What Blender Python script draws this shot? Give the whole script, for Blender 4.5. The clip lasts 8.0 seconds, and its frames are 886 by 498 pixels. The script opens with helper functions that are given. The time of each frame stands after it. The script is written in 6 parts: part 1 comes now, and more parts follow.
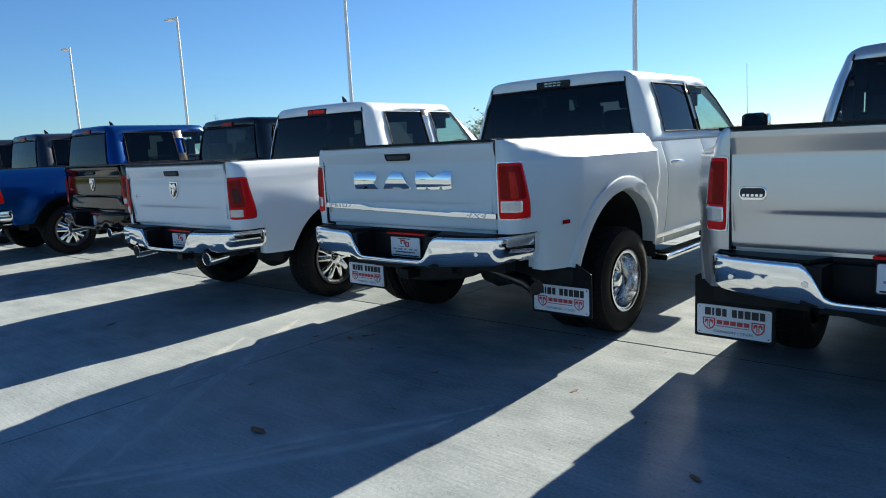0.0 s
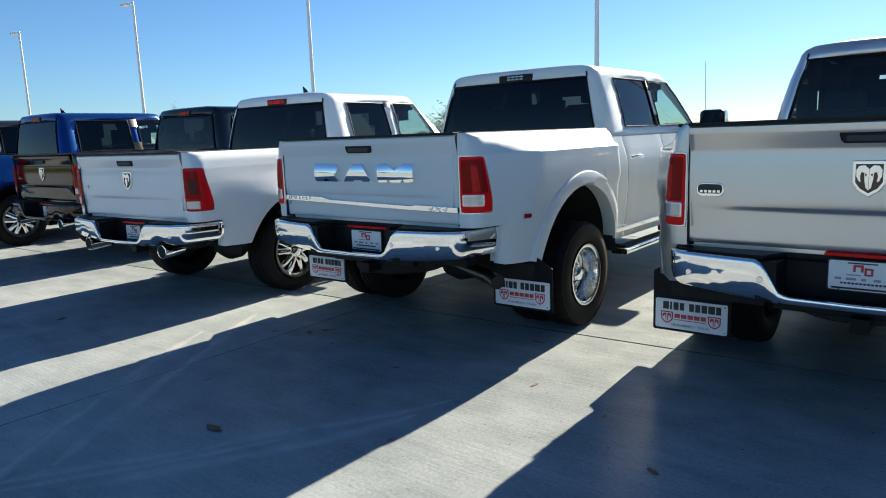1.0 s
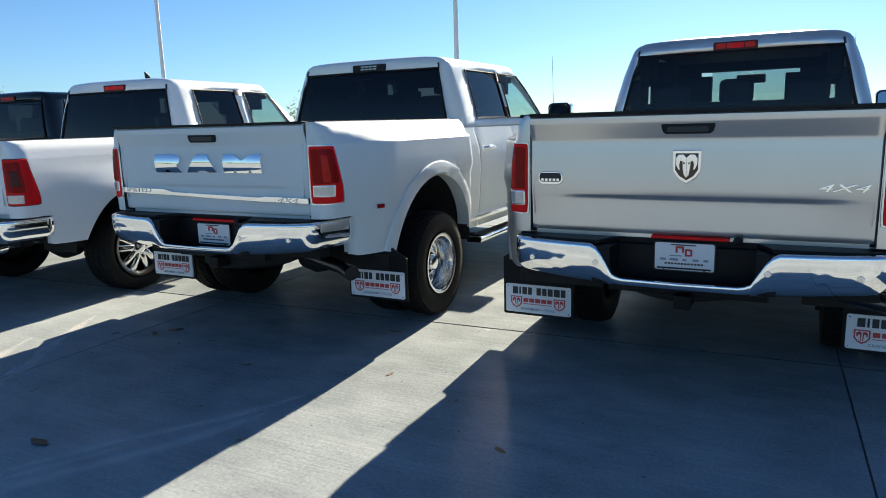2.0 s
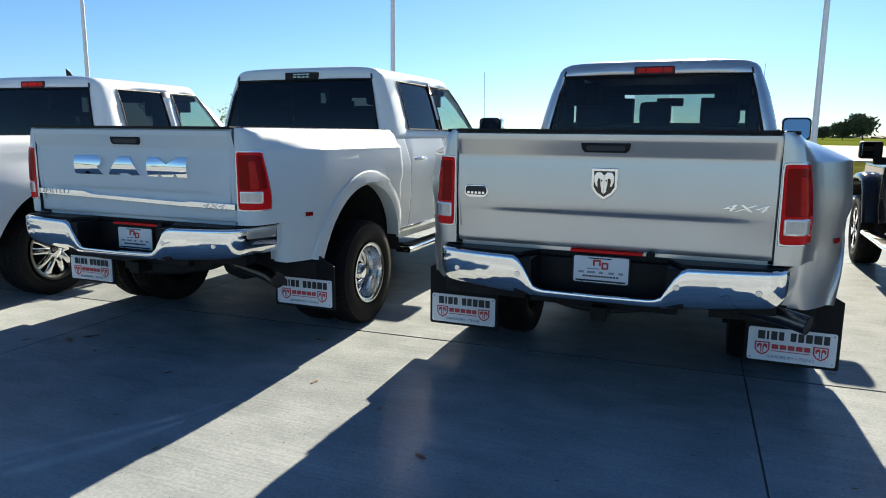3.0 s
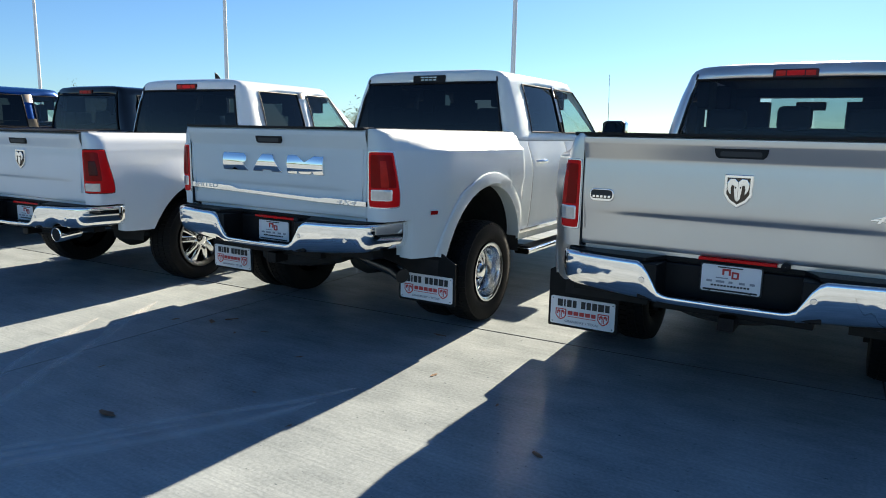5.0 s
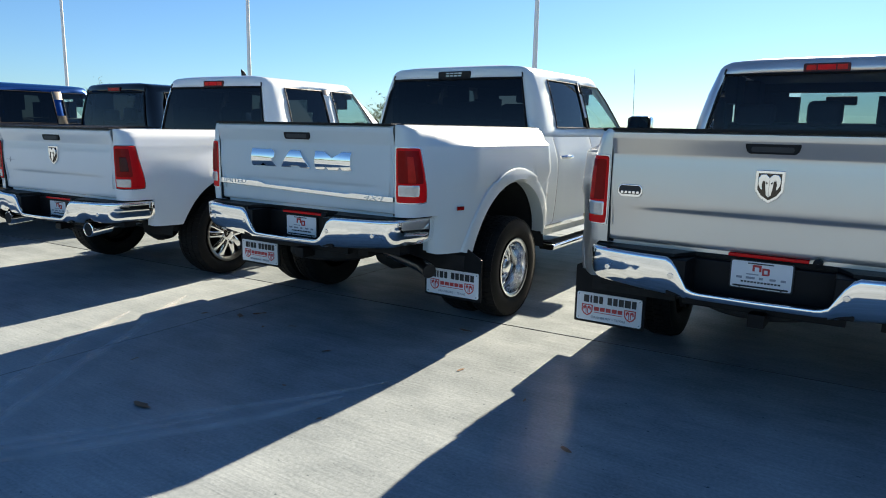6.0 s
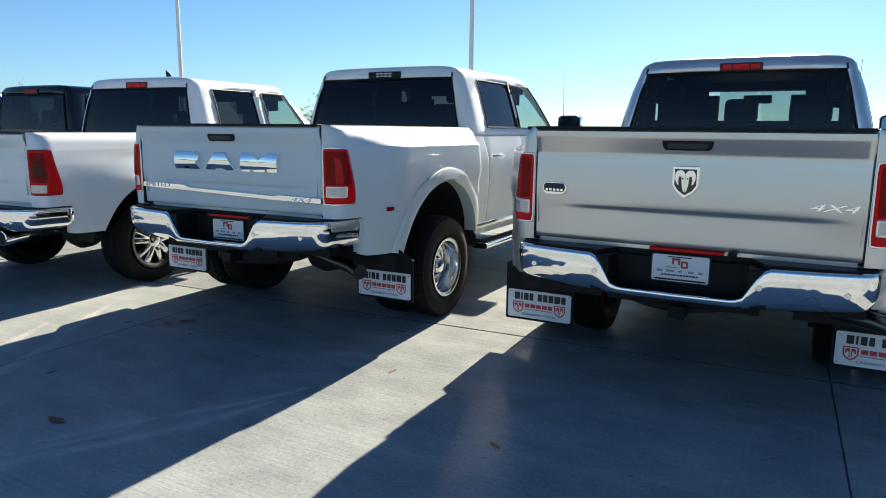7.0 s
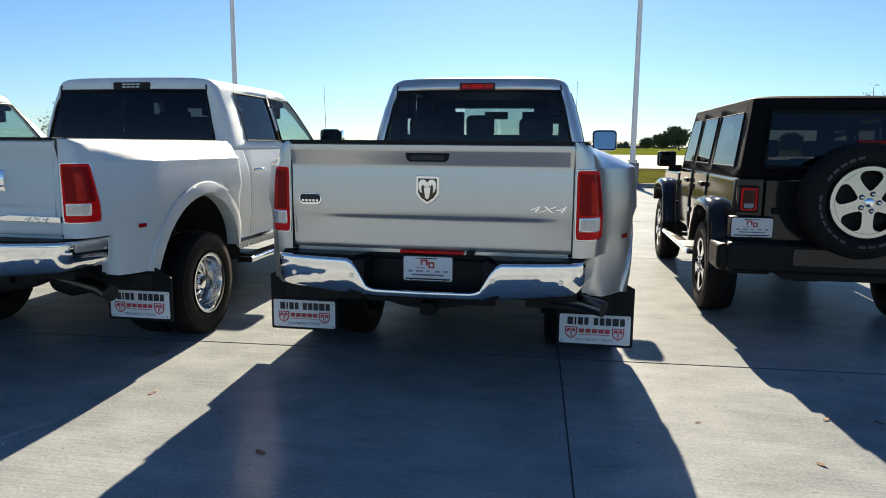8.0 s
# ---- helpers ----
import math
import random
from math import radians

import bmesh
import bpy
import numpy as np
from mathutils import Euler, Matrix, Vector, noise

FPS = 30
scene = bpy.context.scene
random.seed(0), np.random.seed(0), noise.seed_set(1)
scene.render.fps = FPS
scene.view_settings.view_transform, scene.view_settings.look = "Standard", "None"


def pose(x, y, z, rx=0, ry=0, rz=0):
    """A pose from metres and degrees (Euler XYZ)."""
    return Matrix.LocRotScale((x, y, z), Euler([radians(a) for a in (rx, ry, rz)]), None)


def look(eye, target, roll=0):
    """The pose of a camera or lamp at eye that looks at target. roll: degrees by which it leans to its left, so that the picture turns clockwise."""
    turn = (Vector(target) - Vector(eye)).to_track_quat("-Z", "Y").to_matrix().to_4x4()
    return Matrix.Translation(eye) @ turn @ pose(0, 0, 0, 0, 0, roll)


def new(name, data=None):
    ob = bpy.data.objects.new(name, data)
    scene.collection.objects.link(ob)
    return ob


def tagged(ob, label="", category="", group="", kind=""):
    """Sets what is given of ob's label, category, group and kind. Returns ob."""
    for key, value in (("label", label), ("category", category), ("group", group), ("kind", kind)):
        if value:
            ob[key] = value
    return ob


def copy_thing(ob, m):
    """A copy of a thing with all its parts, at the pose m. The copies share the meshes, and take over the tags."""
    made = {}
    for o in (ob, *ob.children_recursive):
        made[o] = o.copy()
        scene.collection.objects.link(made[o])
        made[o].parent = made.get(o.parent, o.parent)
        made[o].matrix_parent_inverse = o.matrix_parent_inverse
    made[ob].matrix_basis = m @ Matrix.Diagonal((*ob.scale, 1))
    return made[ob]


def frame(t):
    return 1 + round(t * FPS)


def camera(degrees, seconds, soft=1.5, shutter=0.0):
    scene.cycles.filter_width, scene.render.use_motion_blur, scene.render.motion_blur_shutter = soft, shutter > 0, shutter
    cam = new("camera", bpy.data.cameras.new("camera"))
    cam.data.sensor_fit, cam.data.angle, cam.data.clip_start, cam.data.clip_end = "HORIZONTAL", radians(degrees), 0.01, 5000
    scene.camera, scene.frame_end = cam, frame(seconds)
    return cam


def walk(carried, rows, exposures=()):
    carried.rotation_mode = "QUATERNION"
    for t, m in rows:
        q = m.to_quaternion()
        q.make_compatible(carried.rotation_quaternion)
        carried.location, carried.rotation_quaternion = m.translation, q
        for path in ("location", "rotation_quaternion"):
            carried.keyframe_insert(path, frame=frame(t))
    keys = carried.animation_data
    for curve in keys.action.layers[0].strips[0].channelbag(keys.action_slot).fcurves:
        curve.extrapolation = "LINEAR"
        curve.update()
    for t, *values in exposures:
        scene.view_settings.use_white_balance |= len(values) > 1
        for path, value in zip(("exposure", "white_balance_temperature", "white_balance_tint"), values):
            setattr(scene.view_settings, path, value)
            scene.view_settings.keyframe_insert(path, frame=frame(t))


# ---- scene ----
cam = camera(65.7, 8.0, soft=1.0)
PATH = [   # seconds, eye, target, roll
    (0, (0.49, 0.243, 1.475), (-0.84, 1.706, 1.173), -2.8),
    (0.5, (0.478, 0.29, 1.481), (-0.799, 1.795, 1.16), -1.9),
    (1, (0.476, 0.276, 1.478), (-0.77, 1.805, 1.15), -2.1),
    (1.5, (0.482, 0.287, 1.467), (-0.759, 1.815, 1.114), -2.0),
    (1.8, (0.524, 0.325, 1.423), (-0.639, 1.916, 1.08), -1.6),
    (2, (0.548, 0.341, 1.461), (-0.378, 2.076, 1.098), -1.6),
    (2.2, (0.597, 0.344, 1.478), (-0.177, 2.15, 1.107), -0.4),
    (3.3, (0.619, 0.291, 1.465), (-0.135, 2.114, 1.136), 0.6),
    (3.5, (0.627, 0.295, 1.492), (-0.186, 2.09, 1.151), 0.5),
    (3.8, (0.584, 0.223, 1.472), (-0.325, 1.969, 1.12), 1.1),
    (4, (0.576, 0.226, 1.471), (-0.423, 1.925, 1.135), 1.1),
    (4.2, (0.577, 0.225, 1.471), (-0.452, 1.907, 1.136), 1.1),
    (5.5, (0.589, 0.177, 1.474), (-0.46, 1.846, 1.137), 1.3),
    (6, (0.559, 0.16, 1.472), (-0.528, 1.802, 1.124), 1.1),
    (6.5, (0.555, 0.167, 1.469), (-0.548, 1.798, 1.12), 1.2),
    (7, (0.629, 0.211, 1.464), (-0.318, 1.94, 1.122), 0.6),
    (7.2, (0.683, 0.191, 1.475), (-0.077, 2.01, 1.139), 1.5),
    (7.5, (0.738, 0.133, 1.47), (0.252, 2.05, 1.169), 0.1),
    (7.7, (0.781, 0.096, 1.471), (0.347, 2.023, 1.161), -1.2),
    (8, (0.802, 0.075, 1.468), (0.453, 2.021, 1.168), 0.5),
]
walk(cam, [(t, look(eye, target, roll)) for t, eye, target, roll in PATH], exposures=[(0.0, 1.40, 6100, 8), (1.0, 1.54, 6450, 9), (3.5, 1.58, 6550, 10), (5.5, 1.62, 6550, 10), (7.5, 1.58, 6850, 11), (8.0, 1.48, 6950, 13)])

# ---------------------------------------------------------------- light
SUN_ELEVATION, SUN_AZIMUTH = 28.0, -3.7      # degrees; azimuth from +y towards +x
world = bpy.data.worlds.new("World")
scene.world = world
world.use_nodes = True
wn = world.node_tree
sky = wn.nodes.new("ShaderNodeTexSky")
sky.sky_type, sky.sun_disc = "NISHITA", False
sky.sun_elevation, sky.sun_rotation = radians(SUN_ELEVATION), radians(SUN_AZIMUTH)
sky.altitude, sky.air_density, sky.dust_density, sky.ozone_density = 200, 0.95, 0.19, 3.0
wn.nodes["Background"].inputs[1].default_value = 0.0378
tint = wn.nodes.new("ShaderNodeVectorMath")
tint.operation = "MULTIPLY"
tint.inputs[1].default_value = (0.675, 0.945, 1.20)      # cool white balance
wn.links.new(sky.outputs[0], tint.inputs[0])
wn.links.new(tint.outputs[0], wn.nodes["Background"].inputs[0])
sun = new("sun", bpy.data.lights.new("sun", "SUN"))
sun.data.energy, sun.data.angle, sun.data.color = 5.0, radians(0.53), (1.0, 0.89, 0.70)
_e, _a = radians(SUN_ELEVATION), radians(SUN_AZIMUTH)
SUN_DIR = Vector((math.cos(_e) * math.sin(_a), math.cos(_e) * math.cos(_a), math.sin(_e)))
sun.matrix_world = look(SUN_DIR * 60, (0, 0, 0))

# ---------------------------------------------------------------- materials
def shader(name, colour, rough=0.5, metal=0.0, coat=0.0, vary=0.0, scale=8.0, bump=0.0, bump_scale=60.0, random_tint=0.0, **more):
    """A principled material whose colour varies at two scales, with fine relief."""
    m = bpy.data.materials.new(name)
    m.use_nodes = True
    n, l = m.node_tree.nodes, m.node_tree.links
    b = n["Principled BSDF"]
    b.inputs["Roughness"].default_value, b.inputs["Metallic"].default_value = rough, metal
    b.inputs["Coat Weight"].default_value, b.inputs["Coat Roughness"].default_value = coat, 0.03
    b.inputs["Base Color"].default_value = (*colour, 1)
    for key, value in more.items():
        b.inputs[key.replace("_", " ")].default_value = value
    tc = n.new("ShaderNodeTexCoord")
    if vary or random_tint:
        a, c = n.new("ShaderNodeTexNoise"), n.new("ShaderNodeTexNoise")
        a.inputs["Scale"].default_value, a.inputs["Detail"].default_value = scale, 6
        c.inputs["Scale"].default_value, c.inputs["Detail"].default_value = scale * 0.13, 4
        l.new(tc.outputs["Object"], a.inputs["Vector"])
        l.new(tc.outputs["Object"], c.inputs["Vector"])
        add = n.new("ShaderNodeMath")
        l.new(a.outputs["Fac"], add.inputs[0])
        l.new(c.outputs["Fac"], add.inputs[1])
        ramp = n.new("ShaderNodeMapRange")
        ramp.inputs["From Min"].default_value, ramp.inputs["From Max"].default_value = 0.7, 1.3
        ramp.inputs["To Min"].default_value, ramp.inputs["To Max"].default_value = 1 - vary, 1 + vary
        l.new(add.outputs[0], ramp.inputs["Value"])
        mul = n.new("ShaderNodeVectorMath")
        mul.operation = "SCALE"
        mul.inputs[0].default_value = colour
        out = ramp.outputs[0]
        if random_tint:
            info, rr, mm = n.new("ShaderNodeObjectInfo"), n.new("ShaderNodeMapRange"), n.new("ShaderNodeMath")
            rr.inputs["To Min"].default_value, rr.inputs["To Max"].default_value = 1 - random_tint, 1 + random_tint
            l.new(info.outputs["Random"], rr.inputs["Value"])
            mm.operation = "MULTIPLY"
            l.new(rr.outputs[0], mm.inputs[0])
            l.new(out, mm.inputs[1])
            out = mm.outputs[0]
        l.new(out, mul.inputs["Scale"])
        l.new(mul.outputs[0], b.inputs["Base Color"])
    if bump:
        d, bp = n.new("ShaderNodeTexNoise"), n.new("ShaderNodeBump")
        d.inputs["Scale"].default_value, d.inputs["Detail"].default_value = bump_scale, 5
        l.new(tc.outputs["Object"], d.inputs["Vector"])
        bp.inputs["Strength"].default_value, bp.inputs["Distance"].default_value = bump, 0.01
        l.new(d.outputs["Fac"], bp.inputs["Height"])
        l.new(bp.outputs[0], b.inputs["Normal"])
    return m


def pane_material(name, tint, gloss=None):
    """Thin glass: see-through with a tint, and a Fresnel gloss."""
    m = bpy.data.materials.new(name)
    m.use_nodes = True
    n, l = m.node_tree.nodes, m.node_tree.links
    n.remove(n["Principled BSDF"])
    t, g, mix, f = n.new("ShaderNodeBsdfTransparent"), n.new("ShaderNodeBsdfGlossy"), n.new("ShaderNodeMixShader"), n.new("ShaderNodeFresnel")
    t.inputs[0].default_value, g.inputs["Roughness"].default_value, f.inputs[0].default_value = (*tint, 1), 0.01, 1.45
    if gloss is None:
        l.new(f.outputs[0], mix.inputs[0])
    else:
        mix.inputs[0].default_value = gloss
    l.new(t.outputs[0], mix.inputs[1])
    l.new(g.outputs[0], mix.inputs[2])
    l.new(mix.outputs[0], n["Material Output"].inputs[0])
    return m


PEARL = shader("pearl_white_paint", (0.61, 0.68, 0.70), 0.4, 0.0, 0.35, 0.02, 3, Specular_IOR_Level=0.3)
WHITE = shader("white_paint", (0.74, 0.775, 0.79), 0.35, 0.0, 1.0, 0.02, 3)
SILVER = shader("silver_metallic_paint", (0.61, 0.60, 0.585), 0.28, 0.8, 0.3, 0.02, 3)
BLACKP = shader("black_paint", (0.07, 0.063, 0.058), 0.07, 1.0, 0.0, 0.1, 3, Specular_IOR_Level=0.5)
BLUEP = shader("blue_paint", (0.0018, 0.055, 0.22), 0.27, 0.65, 0.3, 0.04, 3, Specular_IOR_Level=0.25)
GREYP = shader("dark_grey_paint", (0.014, 0.02, 0.034), 0.3, 0.1, 0.4, 0.06, 3, Specular_IOR_Level=0.3)
JEEPP = shader("dark_brown_grey_paint", (0.019, 0.0185, 0.0185), 0.1, 0.0, 0.0, 0.06, 3, Specular_IOR_Level=0.4)
CHROME = shader("chrome", (0.94, 0.935, 0.925), 0.05, 1.0, 0, 0.02, 5)
ALLOY = shader("polished_alloy", (0.74, 0.74, 0.74), 0.16, 1.0, 0, 0.05, 20)
MACHINED = shader("machined_silver", (0.56, 0.555, 0.545), 0.18, 1.0, 0, 0.05, 20)
BEZEL = shader("bright_bezel", (0.82, 0.82, 0.82), 0.2, 0.7, 0, 0.04, 20)
# Tan puts into the colour what the glossy black pillars mirror.
PILLAR = shader("pillar_reflection_tan", (0.30, 0.265, 0.23), 0.35, 0.4)
WALLINK = shader("tyre_wall_grey", (0.06, 0.06, 0.06), 0.7)
STEEL = shader("exhaust_steel", (0.15, 0.145, 0.14), 0.3, 1.0, 0, 0.15, 14)
PLASTIC = shader("black_plastic", (0.008, 0.008, 0.009), 0.45, 0, 0, 0.15, 12, 0.15, 300, Specular_IOR_Level=0.18)
HARDTOP = shader("textured_black_top", (0.006, 0.006, 0.0065), 0.6, 0, 0, 0.12, 12, 0.2, 250, Specular_IOR_Level=0.05)
JEEPTRIM = shader("dark_bumper_plastic", (0.007, 0.007, 0.0075), 0.5, 0, 0, 0.15, 12, 0.15, 300, Specular_IOR_Level=0.2)
RUBBER = shader("tyre_rubber", (0.0085, 0.0083, 0.0082), 0.7, 0, 0, 0.25, 9, 0.2, 90, Specular_IOR_Level=0.18)
FLAP = shader("rubber_sheet", (0.009, 0.009, 0.0095), 0.6, 0, 0, 0.2, 7, 0.15, 60, Specular_IOR_Level=0.2)
CABIN = shader("cabin_trim", (0.016, 0.016, 0.017), 0.9, 0, 0, 0.2, 10, 0.2, 200)
UNDER = shader("underbody", (0.03, 0.029, 0.028), 0.85, 0, 0, 0.3, 8, 0.3, 40, Specular_IOR_Level=0.2)
BEDLINER = shader("bed_liner", (0.02, 0.02, 0.02), 0.8, 0, 0, 0.2, 10, 0.4, 200)
REDLENS = shader("red_lens", (0.74, 0.010, 0.012), 0.12, 0, 0.0, 0.05, 40, Specular_IOR_Level=0.12)
DARKRED = shader("dark_red_lens", (0.28, 0.005, 0.005), 0.12, 0, 0.0, 0.10, 22, Specular_IOR_Level=0.12)
MIDRED = shader("mid_red_lens", (0.58, 0.02, 0.014), 0.12, 0, 0.0, 0.15, 30, Specular_IOR_Level=0.12)
DEEPRED = shader("deep_red_lens", (0.07, 0.003, 0.004), 0.2, 0, 0.0, 0.4, 45, Specular_IOR_Level=0.25)
CLEARLENS = shader("clear_lens", (0.44, 0.45, 0.46), 0.14, 0.5, 0.5, 0.12, 45)
AMBER = shader("amber_lens", (0.7, 0.2, 0.02), 0.15, 0, 1.0)
SIGNWHITE = shader("white_sign_plastic", (0.78, 0.78, 0.78), 0.4, 0, 0.2, 0.03, 10)
INK = shader("black_ink", (0.02, 0.02, 0.022), 0.5)
REDINK = shader("red_ink", (0.55, 0.05, 0.045), 0.5)
TRIMINK = shader("trim_grey", (0.70, 0.70, 0.71), 0.35, 0.8)
GREYINK = shader("grey_ink", (0.30, 0.31, 0.34), 0.5)
TINTED = pane_material("tinted_glass", (0.085, 0.10, 0.105))
LIGHTTINT = pane_material("light_tinted_glass", (0.42, 0.47, 0.48))
PRIVACY = pane_material("privacy_glass", (0.045, 0.05, 0.055))
CLEAR = pane_material("clear_glass", (0.70, 0.80, 0.80), 0.07)
MIRROR = shader("mirror_glass", (0.36, 0.42, 0.43), 0.02, 1.0)
POLEPAINT = shader("white_pole_paint", (0.84, 0.82, 0.80), 0.45, 0.1, 0, 0.05, 4)
CONCRETE_PLAIN = shader("plain_concrete", (0.26, 0.255, 0.245), 0.85, 0, 0, 0.12, 6, 0.4, 50)
GRASS = shader("dry_grass", (0.070, 0.074, 0.018), 1.0, 0, 0, 0.45, 1.2, 0.3, 10, Specular_IOR_Level=0.0)
FIELD = shader("far_field", (0.10, 0.125, 0.022), 1.0, 0, 0, 0.35, 0.05, Specular_IOR_Level=0.0)
ROAD = shader("pale_road", (0.36, 0.345, 0.32), 0.9, 0, 0, 0.1, 0.3, Specular_IOR_Level=0.2)
BARK = shader("bark", (0.09, 0.07, 0.055), 0.9, 0, 0, 0.25, 8, 0.5, 30)
LEAF = shader("oak_leaves", (0.09, 0.11, 0.05), 0.8, 0, 0, 0.4, 2)
YOUNGLEAF = shader("thin_yellowing_leaves", (0.15, 0.15, 0.05), 0.8, 0, 0, 0.35, 2)
SCRUB = shader("far_scrub", (0.09, 0.10, 0.06), 0.9, 0, 0, 0.4, 0.2)
DRYLEAF = shader("dead_leaf", (0.16, 0.085, 0.04), 0.8, 0, 0, 0.3, 30)
JOINTFILL = shader("dirty_joint_filler", (0.088, 0.087, 0.084), 0.95, 0, 0, 0.2, 20)


def concrete():
    """Broom-finished concrete: fine cross streaks, as relief and partly shaded into the colour, cloudy stains and
    tyre-worn film.
    """
    m = bpy.data.materials.new("broomed_concrete")
    m.use_nodes = True
    n, l = m.node_tree.nodes, m.node_tree.links
    b = n["Principled BSDF"]
    b.inputs["Roughness"].default_value, b.inputs["Specular IOR Level"].default_value = 0.95, 0.05
    b.inputs["Coat Weight"].default_value, b.inputs["Coat Roughness"].default_value = 0.22, 0.26      # smooth cured film
    geo = n.new("ShaderNodeNewGeometry")
    info = n.new("ShaderNodeObjectInfo")

    def tex(scale, stretch, detail, rough=0.55):
        mp, t = n.new("ShaderNodeMapping"), n.new("ShaderNodeTexNoise")
        mp.inputs["Scale"].default_value = stretch
        t.inputs["Scale"].default_value, t.inputs["Detail"].default_value, t.inputs["Roughness"].default_value = scale, detail, rough
        l.new(geo.outputs["Position"], mp.inputs["Vector"])
        l.new(mp.outputs[0], t.inputs["Vector"])
        return t.outputs["Fac"]

    broom, cloud, blotch, speck = tex(1.0, (1.3, 48, 1), 5, 0.75), tex(0.45, (1, 1, 1), 6), tex(2.6, (1, 1.6, 1), 5), tex(55, (1, 1, 1), 3)

    def mathn(op, x, y):
        k = n.new("ShaderNodeMath")
        k.operation = op
        for i, v in enumerate((x, y)):
            if isinstance(v, (int, float)):
                k.inputs[i].default_value = v
            else:
                l.new(v, k.inputs[i])
        return k.outputs[0]

    # The broom share colours in streaks that light on the ridges makes.
    total = mathn("ADD", mathn("MULTIPLY", broom, 0.27), mathn("ADD", mathn("MULTIPLY", cloud, 0.46), mathn("ADD", mathn("MULTIPLY", blotch, 0.37), mathn("MULTIPLY", speck, 0.30))))
    total = mathn("ADD", total, mathn("MULTIPLY", info.outputs["Random"], 0.08))
    pits = n.new("ShaderNodeMapRange")             # small dark pits in the finish
    pits.inputs["From Min"].default_value, pits.inputs["From Max"].default_value, pits.inputs["To Max"].default_value = 0.69, 0.76, 0.35
    l.new(tex(24, (1, 1.8, 1), 2, 0.6), pits.inputs[0])
    total = mathn("SUBTRACT", total, pits.outputs[0])
    ramp = n.new("ShaderNodeValToRGB")
    ramp.color_ramp.elements[0].position, ramp.color_ramp.elements[0].color = 0.48, (0.092, 0.112, 0.123, 1)
    ramp.color_ramp.elements[1].position, ramp.color_ramp.elements[1].color = 0.96, (0.360, 0.394, 0.402, 1)
    l.new(total, ramp.inputs[0])
    l.new(ramp.outputs[0], b.inputs["Base Color"])
    bp = n.new("ShaderNodeBump")
    bp.inputs["Strength"].default_value, bp.inputs["Distance"].default_value = 0.42, 0.005
    l.new(mathn("ADD", broom, mathn("MULTIPLY", speck, 0.5)), bp.inputs["Height"])
    l.new(bp.outputs[0], b.inputs["Normal"])
    return m


CONCRETE = concrete()


def scuff():
    """A thin pale film of dust left by tyres: broken up, mostly see-through."""
    m = bpy.data.materials.new("tyre_dust_film")
    m.use_nodes = True
    n, l = m.node_tree.nodes, m.node_tree.links
    b, tr, mix, t, geo, r = n["Principled BSDF"], n.new("ShaderNodeBsdfTransparent"), n.new("ShaderNodeMixShader"), n.new("ShaderNodeTexNoise"), n.new("ShaderNodeNewGeometry"), n.new("ShaderNodeMapRange")
    b.inputs["Base Color"].default_value, b.inputs["Roughness"].default_value = (0.70, 0.69, 0.67, 1), 0.9
    t.inputs["Scale"].default_value, t.inputs["Detail"].default_value = 5.0, 6
    r.inputs["From Min"].default_value, r.inputs["From Max"].default_value, r.inputs["To Max"].default_value = 0.22, 0.65, 0.28
    l.new(geo.outputs["Position"], t.inputs["Vector"])
    l.new(t.outputs["Fac"], r.inputs["Value"])
    l.new(r.outputs[0], mix.inputs[0])
    l.new(tr.outputs[0], mix.inputs[1])
    l.new(b.outputs[0], mix.inputs[2])
    l.new(mix.outputs[0], n["Material Output"].inputs[0])
    return m


SCUFF = scuff()


